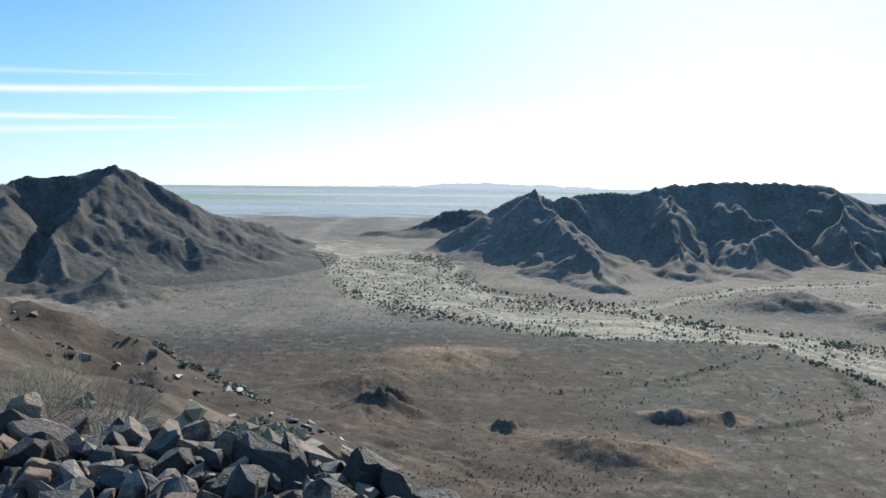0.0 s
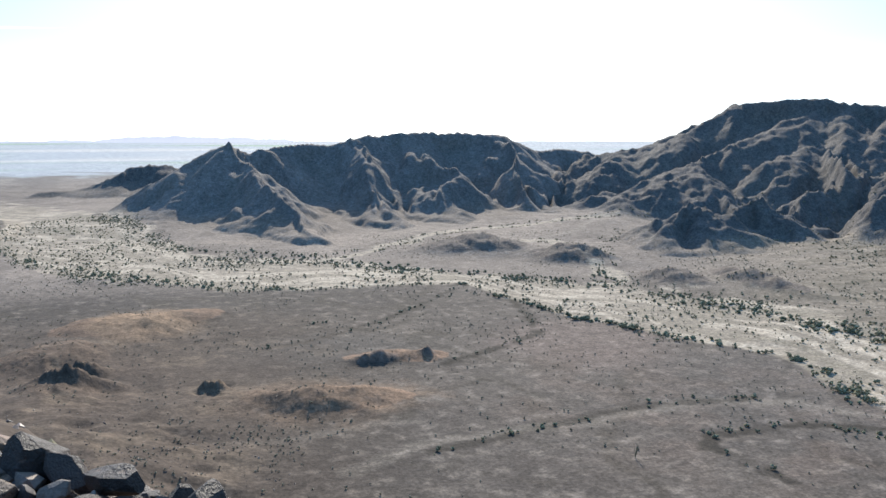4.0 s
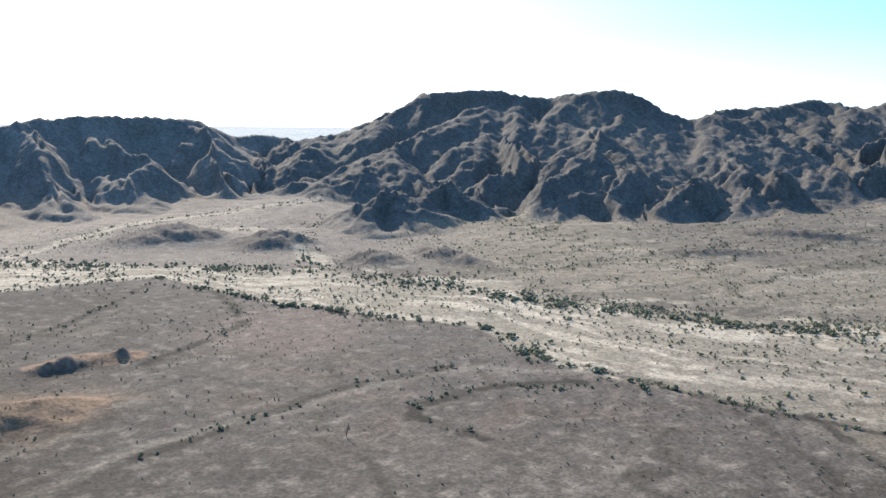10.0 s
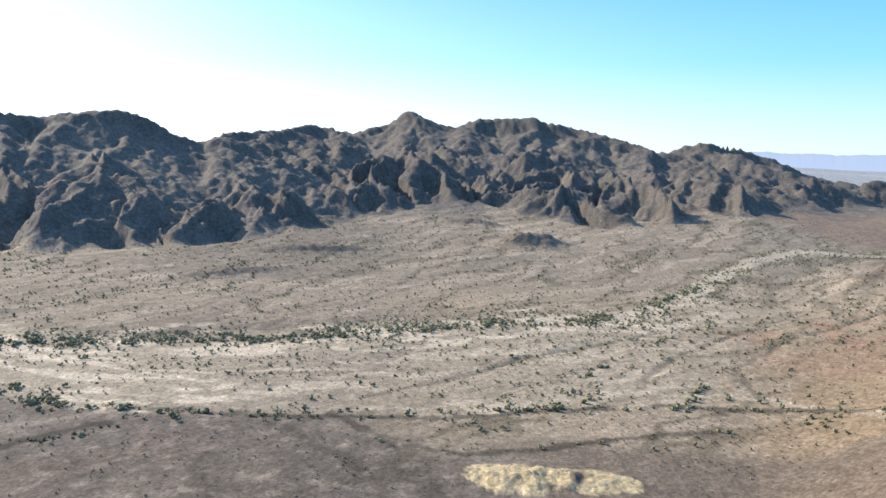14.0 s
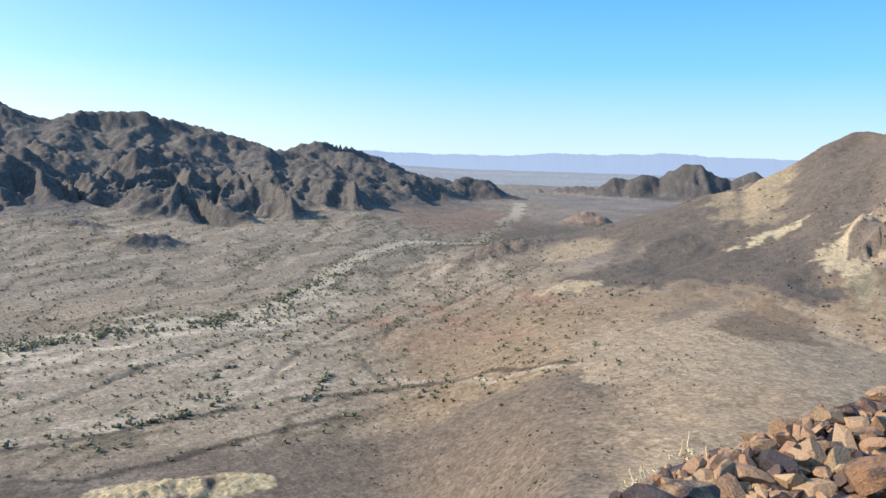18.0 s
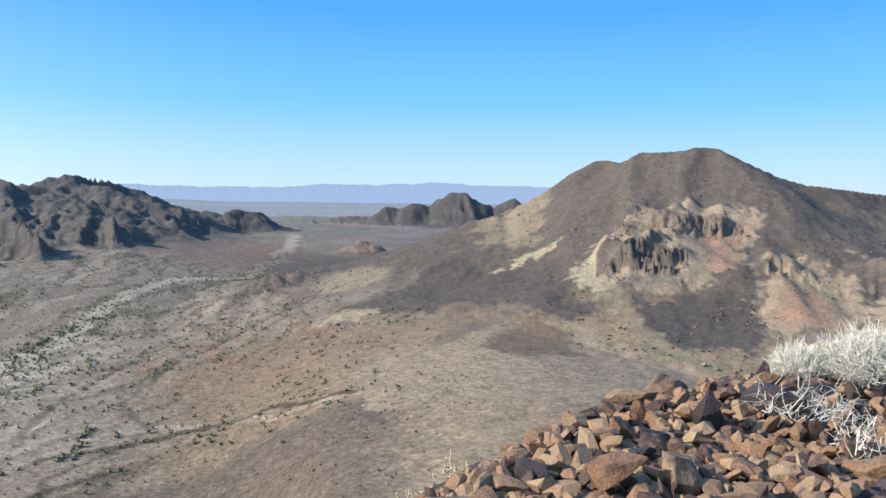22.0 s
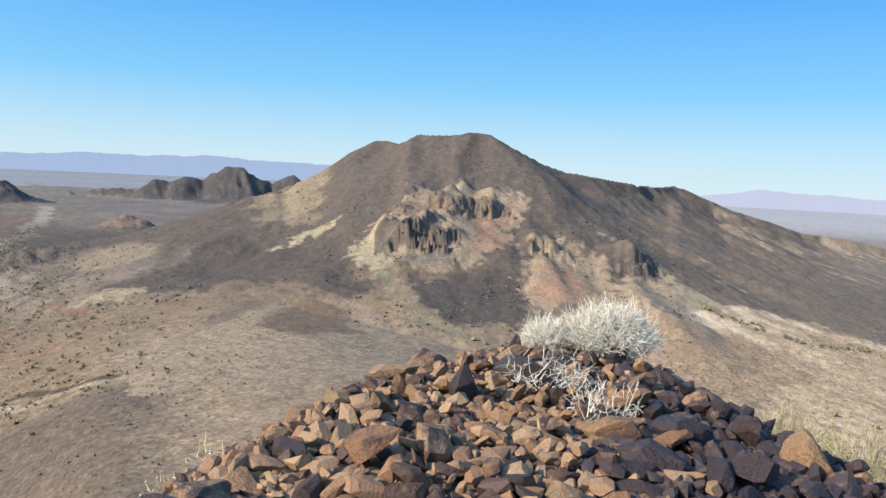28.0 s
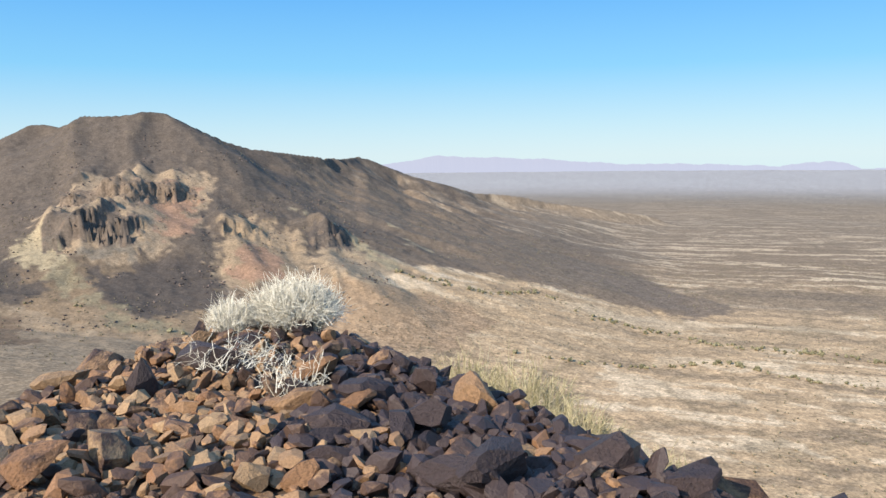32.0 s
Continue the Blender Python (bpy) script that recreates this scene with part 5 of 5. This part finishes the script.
def stone_heap(name, label, places, g, solid, rubble, shade, kinds=22, own=300, other=None, flat=0.56, up=0.0, tip=0.5):
    """A heap of stones: those nearest the eye as parts, the outer ones as one part of rubble."""
    heap = tagged(new(name), label, "rocks")
    cx, cy = places[:, 0].mean(), places[:, 1].mean()
    heap.location = (cx, cy, TOP)
    shapes = [stone_mesh("rock", g, solid, flat) for _ in range(kinds)]
    arrays = [mesh_arrays(m) for m in shapes]
    light = [stone_mesh("rock", g, PALE_ROCK) for _ in range(6)] if other else []
    shades = [stone_mesh("rock", g, other) for _ in range(kinds)] if other else []
    zz = land(places[:, 0], places[:, 1])
    order = np.argsort(-places[:, 2])
    bits, counts = {}, {}
    for rank, k in enumerate(order):
        x, y, q = places[k]
        e = Euler((g.normal(0, tip), g.normal(0, tip), g.uniform(0, 6.28)))
        sc = Vector((q * g.uniform(0.8, 1.45), q * g.uniform(0.65, 0.98), q * g.uniform(0.6, 1.0)))
        m = Matrix.LocRotScale((x, y, float(zz[k]) + up + q * g.uniform(0.0, 0.55)), e, sc)
        i = int(g.integers(kinds))
        if rank < own:
            # dark stones at random, more past bearing 142: shade put into colour
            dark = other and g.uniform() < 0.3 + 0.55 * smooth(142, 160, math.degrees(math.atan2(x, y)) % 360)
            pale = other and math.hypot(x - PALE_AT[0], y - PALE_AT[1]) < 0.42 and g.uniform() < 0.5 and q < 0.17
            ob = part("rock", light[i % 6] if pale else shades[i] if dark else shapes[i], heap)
            ob.matrix_basis = Matrix.Translation((-cx, -cy, -TOP)) @ m
        else:
            v, f = arrays[i]
            mm = np.array(m)
            # rubble on that side takes the darker colour, its shade painted in
            shaded_side = bool(other) and g.uniform() < 0.9 * smooth(144, 158, math.degrees(math.atan2(x, y)) % 360)
            vs, fs = bits.setdefault(shaded_side, ([], []))
            fs.append(f + counts.get(shaded_side, 0))
            counts[shaded_side] = counts.get(shaded_side, 0) + len(v)
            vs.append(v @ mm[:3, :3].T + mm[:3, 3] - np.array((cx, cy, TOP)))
    for shaded_side, (vs, fs) in bits.items():
        label, mat = ("small broken stones, their colour darkened for the shaded side of the heap", DARK_BITS) if shaded_side else (shade, rubble)
        tagged(part("rubble", raw_mesh("rubble", np.concatenate(vs), np.concatenate(fs), mat), heap), label, "", "", "stuff")
    return heap


g = np.random.default_rng(21)
brown_at = strew(g, 96, 192, 1.9, 0.7, ((0.36, 16), (0.28, 70), (0.2, 420), (0.155, 2600), (0.12, 6500), (0.085, 8000)), 0.42)
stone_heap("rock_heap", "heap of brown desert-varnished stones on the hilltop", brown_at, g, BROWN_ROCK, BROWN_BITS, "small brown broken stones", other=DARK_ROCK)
grey_at = strew(g, -75, 16, 1.9, 0.6, ((0.38, 40), (0.31, 220), (0.24, 800), (0.18, 2200), (0.12, 3500)), 0.43, 0.6)
stone_heap("grey_rock_heap", "heap of dark grey angular rocks on the hilltop", grey_at, g, GREY_ROCK, GREY_BITS, "small dark grey broken stones", flat=0.7, up=-0.03, tip=0.6)


# ---- plants ----
def stick(vs, fs, p, q, w):
    """A thin tapering three-sided stem from p to q."""
    d = (q - p).normalized()
    a = d.orthogonal().normalized()
    b = d.cross(a)
    n = len(vs)
    for base, k in ((p, w), (q, w * 0.55)):
        for i in range(3):
            t = i * 2.094
            vs.append(tuple(base + (a * math.cos(t) + b * math.sin(t)) * k))
    for i in range(3):
        j = (i + 1) % 3
        fs.append((n + i, n + j, n + 3 + j))
        fs.append((n + i, n + 3 + j, n + 3 + i))


def stems_bush(name, label, at, wide, tall, count, g, mat, thick=0.004, lean=1.0, twigs=3, flat=False):
    """A shrub of thin forking stems that fan out from its base, or lie in a low tangle."""
    sv, sf, tv, tf = [], [], [], []
    for _ in range(count):
        t, u = g.uniform(0, 6.28), math.sqrt(g.uniform(0, 1)) * lean
        out = Vector((math.cos(t), math.sin(t), 0))
        if flat:
            root = out * u * wide * 0.5 + Vector((0, 0, g.uniform(-0.02, tall * 0.5)))
            way = Vector(g.normal(0, 1, 3) * (1, 1, 0.35)).normalized()
            tip = root + way * wide * g.uniform(0.1, 0.27) + Vector((0, 0, abs(g.normal(0, tall * 0.4))))
        else:
            tip = out * u * wide * 0.5 + Vector((0, 0, tall * math.sqrt(max(0.05, 1 - 0.8 * u * u)) * g.uniform(0.6, 1.08)))
            root = out * u * wide * 0.16 + Vector((0, 0, -0.05))
        mid = root.lerp(tip, g.uniform(0.4, 0.7)) + Vector(g.normal(0, 0.045, 3)) * wide
        stick(sv, sf, root, mid, thick)
        stick(sv, sf, mid, tip, thick * 0.75)
        for _ in range(twigs):
            s0 = mid.lerp(tip, g.uniform(0.0, 0.95))
            stick(tv, tf, s0, s0 + (tip - mid) * 0.22 + Vector(g.normal(0, 0.09, 3)) * wide * 0.7, thick * 0.6)
    ob = tagged(new(name), label, "shrub", "shrubs on the hilltop")
    ob.location = at
    tagged(part("branchwork", raw_mesh("branchwork", sv, sf, mat), ob), "tangle of thin stems", "", "", "stuff")
    if tv:
        tagged(part("brushwood", raw_mesh("brushwood", tv, tf, mat), ob), "fine twigs", "", "", "stuff")
    return ob


def on_ground(az, r):
    x, y = polar(az, r)
    z = land(np.array([x]), np.array([y]))
    return x, y, float(z[0])


def at_top(az, r, up=0.05):
    x, y, z = on_ground(az, r)
    return x, y, z + up


g = np.random.default_rng(5)
stems_bush("dry_shrub", "bleached leafless rounded shrub on the stone heap", at_top(149.5, 7.6, 0.08), 0.92, 0.48, 1000, g, PALE_STEM, 0.0034, 1.0, 6)
stems_bush("dry_shrub", "small bleached leafless shrub on the stone heap", at_top(145.2, 7.5, 0.06), 0.5, 0.34, 360, g, PALE_STEM, 0.0032, 1.0, 5)
stems_bush("dead_brush", "low tangle of bleached dead twigs among stones", at_top(145.6, 6.2, 0.1), 0.62, 0.17, 120, g, PALE_STEM, 0.003, 1.0, 2, True)
stems_bush("dead_brush", "low tangle of bleached dead twigs among stones", at_top(149.2, 5.6, 0.05), 0.45, 0.2, 110, g, PALE_STEM, 0.003, 1.0, 2, True)
STRAW = varied("straw_stems", (0.42, 0.34, 0.18), (0.62, 0.54, 0.34), 0.85, 12, 0.1, 0.2, island=True)
for a, r in ((121.0, 5.0), (122.6, 4.7), (119.6, 4.6)):
    stems_bush("dry_grass", "tuft of dry straw-coloured grass between stones", at_top(a, r, 0.1), 0.25, 0.06, 40, g, STRAW, 0.004, 1.0, 1, True)
OLIVE_STEM = varied("olive_stems", (0.25, 0.225, 0.12), (0.48, 0.42, 0.27), 0.85, 12, 0.1, 0.2, island=True)
for a, r, w, t in ((161.5, 7.4, 0.9, 0.72), (165.5, 7.0, 1.1, 0.76), (169.5, 6.3, 0.8, 0.55), (175.0, 6.0, 0.7, 0.4)):
    x, y, z = on_ground(a, r)
    stems_bush("green_shrub", "thin yellow-green shrub on the slope below the stones", (x, y, z - 0.02), w, t, 330, g, OLIVE_STEM, 0.0042, 1.0, 4)


GREY_STEM = varied("grey_brown_stems", (0.13, 0.105, 0.08), (0.34, 0.29, 0.22), 0.85, 12, 0.1, 0.2, island=True)
for a, r, w, t, m, lb in ((-22.5, 9.0, 1.6, 0.6, GREY_STEM, "grey-brown leafless brush behind the dark rocks"), (-27.5, 9.5, 1.4, 0.5, GREY_STEM, "grey-brown leafless brush behind the dark rocks"),
                          (-26.0, 12.5, 1.6, 0.9, OLIVE_STEM, "thin yellow-green shrub on the brown hillside"), (-11.5, 14.0, 0.9, 0.5, OLIVE_STEM, "thin yellow-green shrub on the brown hillside")):
    x, y, z = on_ground(a, r)
    stems_bush("hillside_shrub", lb, (x, y, z - 0.02), w, t, 110, g, m, 0.0042)


def ocotillo(at, tall, g):
    """Several bare upright stems from one root."""
    ob = tagged(new("ocotillo"), "tall dark many-stemmed desert plant on the plain", "plant")
    ob.location = at
    for _ in range(7):
        t, w = g.uniform(0, 6.28), g.uniform(0.1, 0.3) * tall
        bm = bmesh.new()
        rings = []
        for k in range(5):
            f = k / 4
            c = Vector((math.cos(t) * w * f ** 1.3, math.sin(t) * w * f ** 1.3, tall * f * g.uniform(0.93, 1.0)))
            rad = 0.07 * (1 - 0.6 * f)
            rings.append([bm.verts.new(c + Vector((math.cos(a) * rad, math.sin(a) * rad, 0))) for a in (0, 1.26, 2.51, 3.77, 5.03)])
        for a, b in zip(rings, rings[1:]):
            for i in range(5):
                bm.faces.new((a[i], a[(i + 1) % 5], b[(i + 1) % 5], b[i]))
        bm.faces.new(rings[-1])
        me = bpy.data.meshes.new("stem")
        bm.to_mesh(me)
        bm.free()
        me.materials.append(WOODY)
        part("stem", me, ob)
    return ob


ocotillo(on_ground(36.3, 216), 4.2, g)


def clump(g, blobs, spread, squash):
    """A few jagged lumps of leaves."""
    vs, fs = [], []
    octa = np.array([(1, 0, 0), (-1, 0, 0), (0, 1, 0), (0, -1, 0), (0, 0, 1), (0, 0, -1)], float)
    tri = np.array([(0, 2, 4), (2, 1, 4), (1, 3, 4), (3, 0, 4), (2, 0, 5), (1, 2, 5), (3, 1, 5), (0, 3, 5)])
    for i in range(blobs):
        c = np.clip(g.normal(0, spread, 3), -0.42, 0.42) * (1, 1, squash) + (0, 0, 0.45 * squash + 0.1)
        rot = np.array(Euler(g.uniform(0, 6.28, 3)).to_matrix())
        vs.append((octa * g.uniform(0.2, 0.38, (6, 1))) @ rot.T * (1, 1, 0.85) + c)
        fs.append(tri + 6 * i)
    return np.concatenate(vs), np.concatenate(fs)


def scatter(name, label, xy, sizes, g, mat, blobs=7, squash=0.7, kinds=10):
    """Many small plants as one cover of stuff."""
    z = land(xy[:, 0], xy[:, 1])
    shapes = [clump(g, blobs, 0.17, squash) for _ in range(kinds)]
    vs, fs, n = [], [], 0
    for (x, y), zz, q in zip(xy, z, sizes):
        v, f = shapes[int(g.integers(kinds))]
        t = g.uniform(0, 6.28)
        c, sn = math.cos(t), math.sin(t)
        w = np.stack([v[:, 0] * c - v[:, 1] * sn, v[:, 0] * sn + v[:, 1] * c, v[:, 2]], -1) * q + (x, y, zz - 0.05 * q)
        vs.append(w)
        fs.append(f + n)
        n += len(v)
    return tagged(new(name, raw_mesh(name, np.concatenate(vs), np.concatenate(fs), mat)), label, "plants", "", "stuff")


def sown(g, n, az0, az1, r0, r1, weight):
    """Places in a sector, thinned by a weight of place."""
    a, r = np.radians(g.uniform(az0, az1, n)), np.sqrt(g.uniform(r0 ** 2, r1 ** 2, n))
    x, y = r * np.sin(a), r * np.cos(a)
    keep = g.uniform(0, 1, n) < weight(x, y)
    return np.stack([x[keep], y[keep]], -1)


def wash_weight(x, y):
    v, pale = wash_field(x, y)
    w = pale * (1.2 * np.exp(-((v - 0.0) / 0.05) ** 2) + 1.1 * np.exp(-((v - 0.92) / 0.16) ** 2) + 0.4 * ((v > 0) & (v < 1)))
    for half, nodes in WASHES:
        d, _ = along([(a, r, 0) for a, r in nodes], x, y)
        w = np.maximum(w, (1.3 if half == 10.5 else 0.8) * np.exp(-((d / half - 0.9) / 0.4) ** 2))
    for half, nodes in LINES:
        d, _ = along([(a, r, 0) for a, r in nodes], x, y)
        w = np.maximum(w, 0.45 * np.exp(-(d / 2.2) ** 2))
    w = w * smooth(-0.3, 0.3, fbm(x, y, 45, 3) + 0.1)
    r, az = np.hypot(x, y), bearing_of(x, y)
    fans = smooth(68, 84, az) * (1 - smooth(112, 122, az)) * smooth(225, 265, r) * (1 - smooth(420, 560, r))
    beyond = smooth(390, 470, r) * smooth(36, 52, az) * (1 - smooth(106, 118, az))
    return np.maximum(w, np.maximum(0.5 * fans * sand_rills(x, y), 0.3 * beyond * fan_rills(x, y)))


TREE_LINES = [  # thickets along channels: half width, trees to the metre, nodes
    (6.5, 0.8, [(47.2, 402), (53, 388), (59.4, 381), (67.8, 375), (74, 382), (80, 396), (88, 414), (94.4, 497), (98.5, 621), (104.5, 742), (107.6, 800), (110.3, 1078)]),
    (2.2, 0.3, [(55.2, 284), (63.4, 265), (70.3, 259), (77.9, 258), (86.1, 271), (94.6, 285), (103.1, 297), (109.2, 292), (115.1, 267)]),
    (3.2, 0.4, [(22.6, 465), (27.1, 422), (32, 385), (37.7, 361), (43, 348), (47.2, 338), (49.3, 308), (53, 289), (57.6, 278), (63.1, 272)]),
    (9.0, 0.4, [(3, 640), (8, 600), (13.2, 578), (18, 530), (23.4, 502), (29.2, 490), (37.6, 449), (44, 420), (49.9, 398)]),
    (5.0, 0.25, [(-7, 640), (-2, 540), (5, 480)]), (7.0, 0.3, [(33.4, 491), (33.8, 586), (34.6, 727)]), (4.0, 0.16, [(60.7, 470), (64, 540), (70, 620), (76, 800)]),
    (2.4, 0.16, [(23, 440), (16.9, 385), (11.2, 368)]), (2.0, 0.16, [(29.2, 381), (26.7, 343), (25, 330)]), (2.6, 0.6, [(41.7, 235), (41.5, 244), (44.2, 253), (48.2, 260), (52.1, 260), (56, 272)]),
    (2.0, 0.13, [(20.7, 213), (29.3, 233), (37.8, 264), (44.1, 282)]), (2.4, 0.2, [(94.6, 285), (98, 330), (101, 400), (107, 470), (113, 545)]), (2.2, 0.2, [(86.1, 271), (88, 310), (93, 370), (97, 440)]),
    (4.0, 0.7, [(156.5, 433), (161, 425), (167, 432), (173, 410), (178.8, 388), (187.8, 379), (200, 390)]), (2.5, 0.4, [(165, 330), (173, 335), (180, 345), (190, 335)]), (2.5, 0.16, [(131, 392), (134, 388), (137, 352), (142, 335), (146, 330)]),
]


def in_lines(g, lines, much=1.0):
    """Places scattered along broken lines, thicker in some stretches."""
    out = []
    for half, dense, nodes in lines:
        pts = np.array([polar(a, r) for a, r in nodes])
        for p, q in zip(pts, pts[1:]):
            span = math.hypot(*(q - p))
            u = g.uniform(0, 1, int(span * dense * much * 2) + 1)[:, None]
            side = np.array([-(q - p)[1], (q - p)[0]]) / span
            xy = p + u * (q - p)
            bend = fbm(xy[:, 0], xy[:, 1], 40, 3) * 9
            xy = xy + side * (g.normal(0, half, len(u)) * 0.6 + bend)[:, None]
            out.append(xy[g.uniform(0, 1, len(u)) < 0.25 + 0.75 * smooth(-0.25, 0.25, fbm(xy[:, 0], xy[:, 1], 22, 2))])
    return np.concatenate(out)


def inside_wash(xy):
    v, pale = wash_field(xy[:, 0], xy[:, 1])
    return (v > -0.1) & (v < 1.4) & (pale > 0.3)


g = np.random.default_rng(11)
lined = in_lines(g, TREE_LINES)
scatter("channel_thicket", "dark grey-green desert bushes lining the dry channels", lined, (1.0 + 2.2 * g.uniform(0, 1, len(lined)) ** 1.6) * np.where(inside_wash(lined), 1.0, np.where(bearing_of(lined[:, 0], lined[:, 1]) > 140, 0.9, 0.55)), g, WOODY, 8, 0.6)
BARK = varied("grey_brown_bark", (0.08, 0.065, 0.05), (0.2, 0.165, 0.125), 0.9, 8, 0.4, 0.2)


def desert_tree(g):
    """A low spreading tree: a short forked trunk and a ragged crown of small leaf clumps."""
    ob = tagged(new("desert_tree"), "low spreading grey-green desert tree beside the sandy wash", "tree", "trees along the wash")
    vs, fs, tops = [], [], []
    root = Vector((0, 0, -0.05))
    for _ in range(4):
        fork = Vector((g.normal(0, 0.07), g.normal(0, 0.07), g.uniform(0.12, 0.22)))
        tip = Vector((g.normal(0, 0.27), g.normal(0, 0.27), g.uniform(0.38, 0.6)))
        stick(vs, fs, root, fork, 0.035)
        stick(vs, fs, fork, tip, 0.02)
        tops += [tip, fork.lerp(tip, 0.7)]
    part("trunk", raw_mesh("trunk", vs, fs, BARK), ob, "forked grey-brown trunk")
    octa = np.array([(1, 0, 0), (-1, 0, 0), (0, 1, 0), (0, -1, 0), (0, 0, 1), (0, 0, -1)], float)
    tri = np.array([(0, 2, 4), (2, 1, 4), (1, 3, 4), (3, 0, 4), (2, 0, 5), (1, 2, 5), (3, 1, 5), (0, 3, 5)])
    cv, cf = [], []
    for i in range(46):
        c = np.array(tops[i % len(tops)]) + g.normal(0, 0.13, 3) * (1, 1, 0.6)
        rot = np.array(Euler(g.uniform(0, 6.28, 3)).to_matrix())
        cv.append((octa * g.uniform(0.05, 0.12, (6, 1))) @ rot.T + c)
        cf.append(tri + 6 * i)
    part("crown", raw_mesh("crown", np.concatenate(cv), np.concatenate(cf), WOODY), ob, "sparse grey-green crown")
    return ob


first = [desert_tree(g) for _ in range(6)]
spots = in_lines(g, [TREE_LINES[2], TREE_LINES[0]], 0.5)
spots = g.permutation(spots[np.hypot(spots[:, 0], spots[:, 1]) < 440])[:116]
for k, (x, y) in reversed(list(enumerate(spots))):
    q = 1.7 + 2.6 * g.uniform() ** 2
    m = Matrix.LocRotScale((x, y, float(land(np.array([x]), np.array([y]))[0])), Euler((0, 0, g.uniform(0, 6.28))), Vector((q, q, q * g.uniform(0.75, 1.0))))
    if k < 6:
        first[k].matrix_world = m
    else:
        copy_thing(first[k % 6], m)
trees = sown(g, 260000, -14, 202, 190, 900, lambda x, y: 0.62 * wash_weight(x, y))
scatter("wash_trees", "scattered small dark green desert trees along the wash", trees, g.uniform(0.7, 1.0, len(trees)) * (0.9 + 1.7 * g.uniform(0, 1, len(trees)) ** 2), g, WOODY, 5, 0.7)
low = sown(g, 170000, -36, 200, 130, 700, lambda x, y: 0.26 * smooth(-0.3, 0.4, fbm(x, y, 60, 3)))
hillside = sown(g, 30000, -40, 12, 12, 240, lambda x, y: 0.45 * smooth(-0.2, 0.3, fbm(x, y, 30, 3)) * np.minimum(1, 90 / np.hypot(x, y)))
scatter("hillside_shrubs", "small brown and olive shrubs on the hillside", hillside, g.uniform(0.25, 0.9, len(hillside)), g, SHRUB, 4, 0.6)
scatter("desert_shrubs", "small dull olive shrubs dotted over the desert floor", low, g.uniform(0.4, 1.15, len(low)), g, SHRUB, 3, 0.65)
far_low = sown(g, 40000, 38, 112, 430, 1000, lambda x, y: 0.25 * smooth(-0.2, 0.35, fbm(x * 0.5 + y * 0.86, (x * 0.86 - y * 0.5) * 0.22, 16, 3)))
scatter("bajada_shrubs", "small dark shrubs in lines on the far gravel slope", far_low, g.uniform(0.7, 1.8, len(far_low)), g, SHRUB, 3, 0.65)


def boulders(name, label, xy, sizes, g, mat, kinds=8):
    """Many small loose stones as one cover of stuff."""
    z = land(xy[:, 0], xy[:, 1])
    shapes = []
    for _ in range(kinds):
        bm = bmesh.new()
        for _ in range(9):
            v = Vector(g.normal(size=3))
            v.normalize()
            bm.verts.new((v.x * 0.5, v.y * 0.42, v.z * 0.36))
        bmesh.ops.convex_hull(bm, input=bm.verts)
        bmesh.ops.triangulate(bm, faces=bm.faces)
        me = bpy.data.meshes.new("stone")
        bm.to_mesh(me)
        bm.free()
        shapes.append(mesh_arrays(me))
        bpy.data.meshes.remove(me)
    vs, fs, n = [], [], 0
    for (x, y), zz, q in zip(xy, z, sizes):
        v, f = shapes[int(g.integers(kinds))]
        t = g.uniform(0, 6.28)
        c, sn = math.cos(t), math.sin(t)
        vs.append(np.stack([v[:, 0] * c - v[:, 1] * sn, v[:, 0] * sn + v[:, 1] * c, v[:, 2]], -1) * q + (x, y, zz + 0.05 * q))
        fs.append(f + n)
        n += len(v)
    return tagged(new(name, raw_mesh(name, np.concatenate(vs), np.concatenate(fs), mat)), label, "stones", "", "stuff")


slope_at = sown(g, 60000, -40, 14, 9, 260, lambda x, y: 0.3 * smooth(-0.25, 0.3, fbm(x, y, 18, 3)) * np.minimum(1, 60 / np.hypot(x, y)))
boulders("slope_stones", "loose brown stones strewn over the hillside", slope_at, g.uniform(0.2, 1.0, len(slope_at)) ** 1.5 * 0.9, g, GREY_BITS)
face_at = sown(g, 16000, 126, 156, 350, 600, lambda x, y: 0.25 * smooth(0.0, 0.4, fbm(x, y, 26, 3)))
boulders("face_stones", "brown boulders on the mountain face", face_at, g.uniform(0.5, 2.2, len(face_at)), g, GREY_BITS)
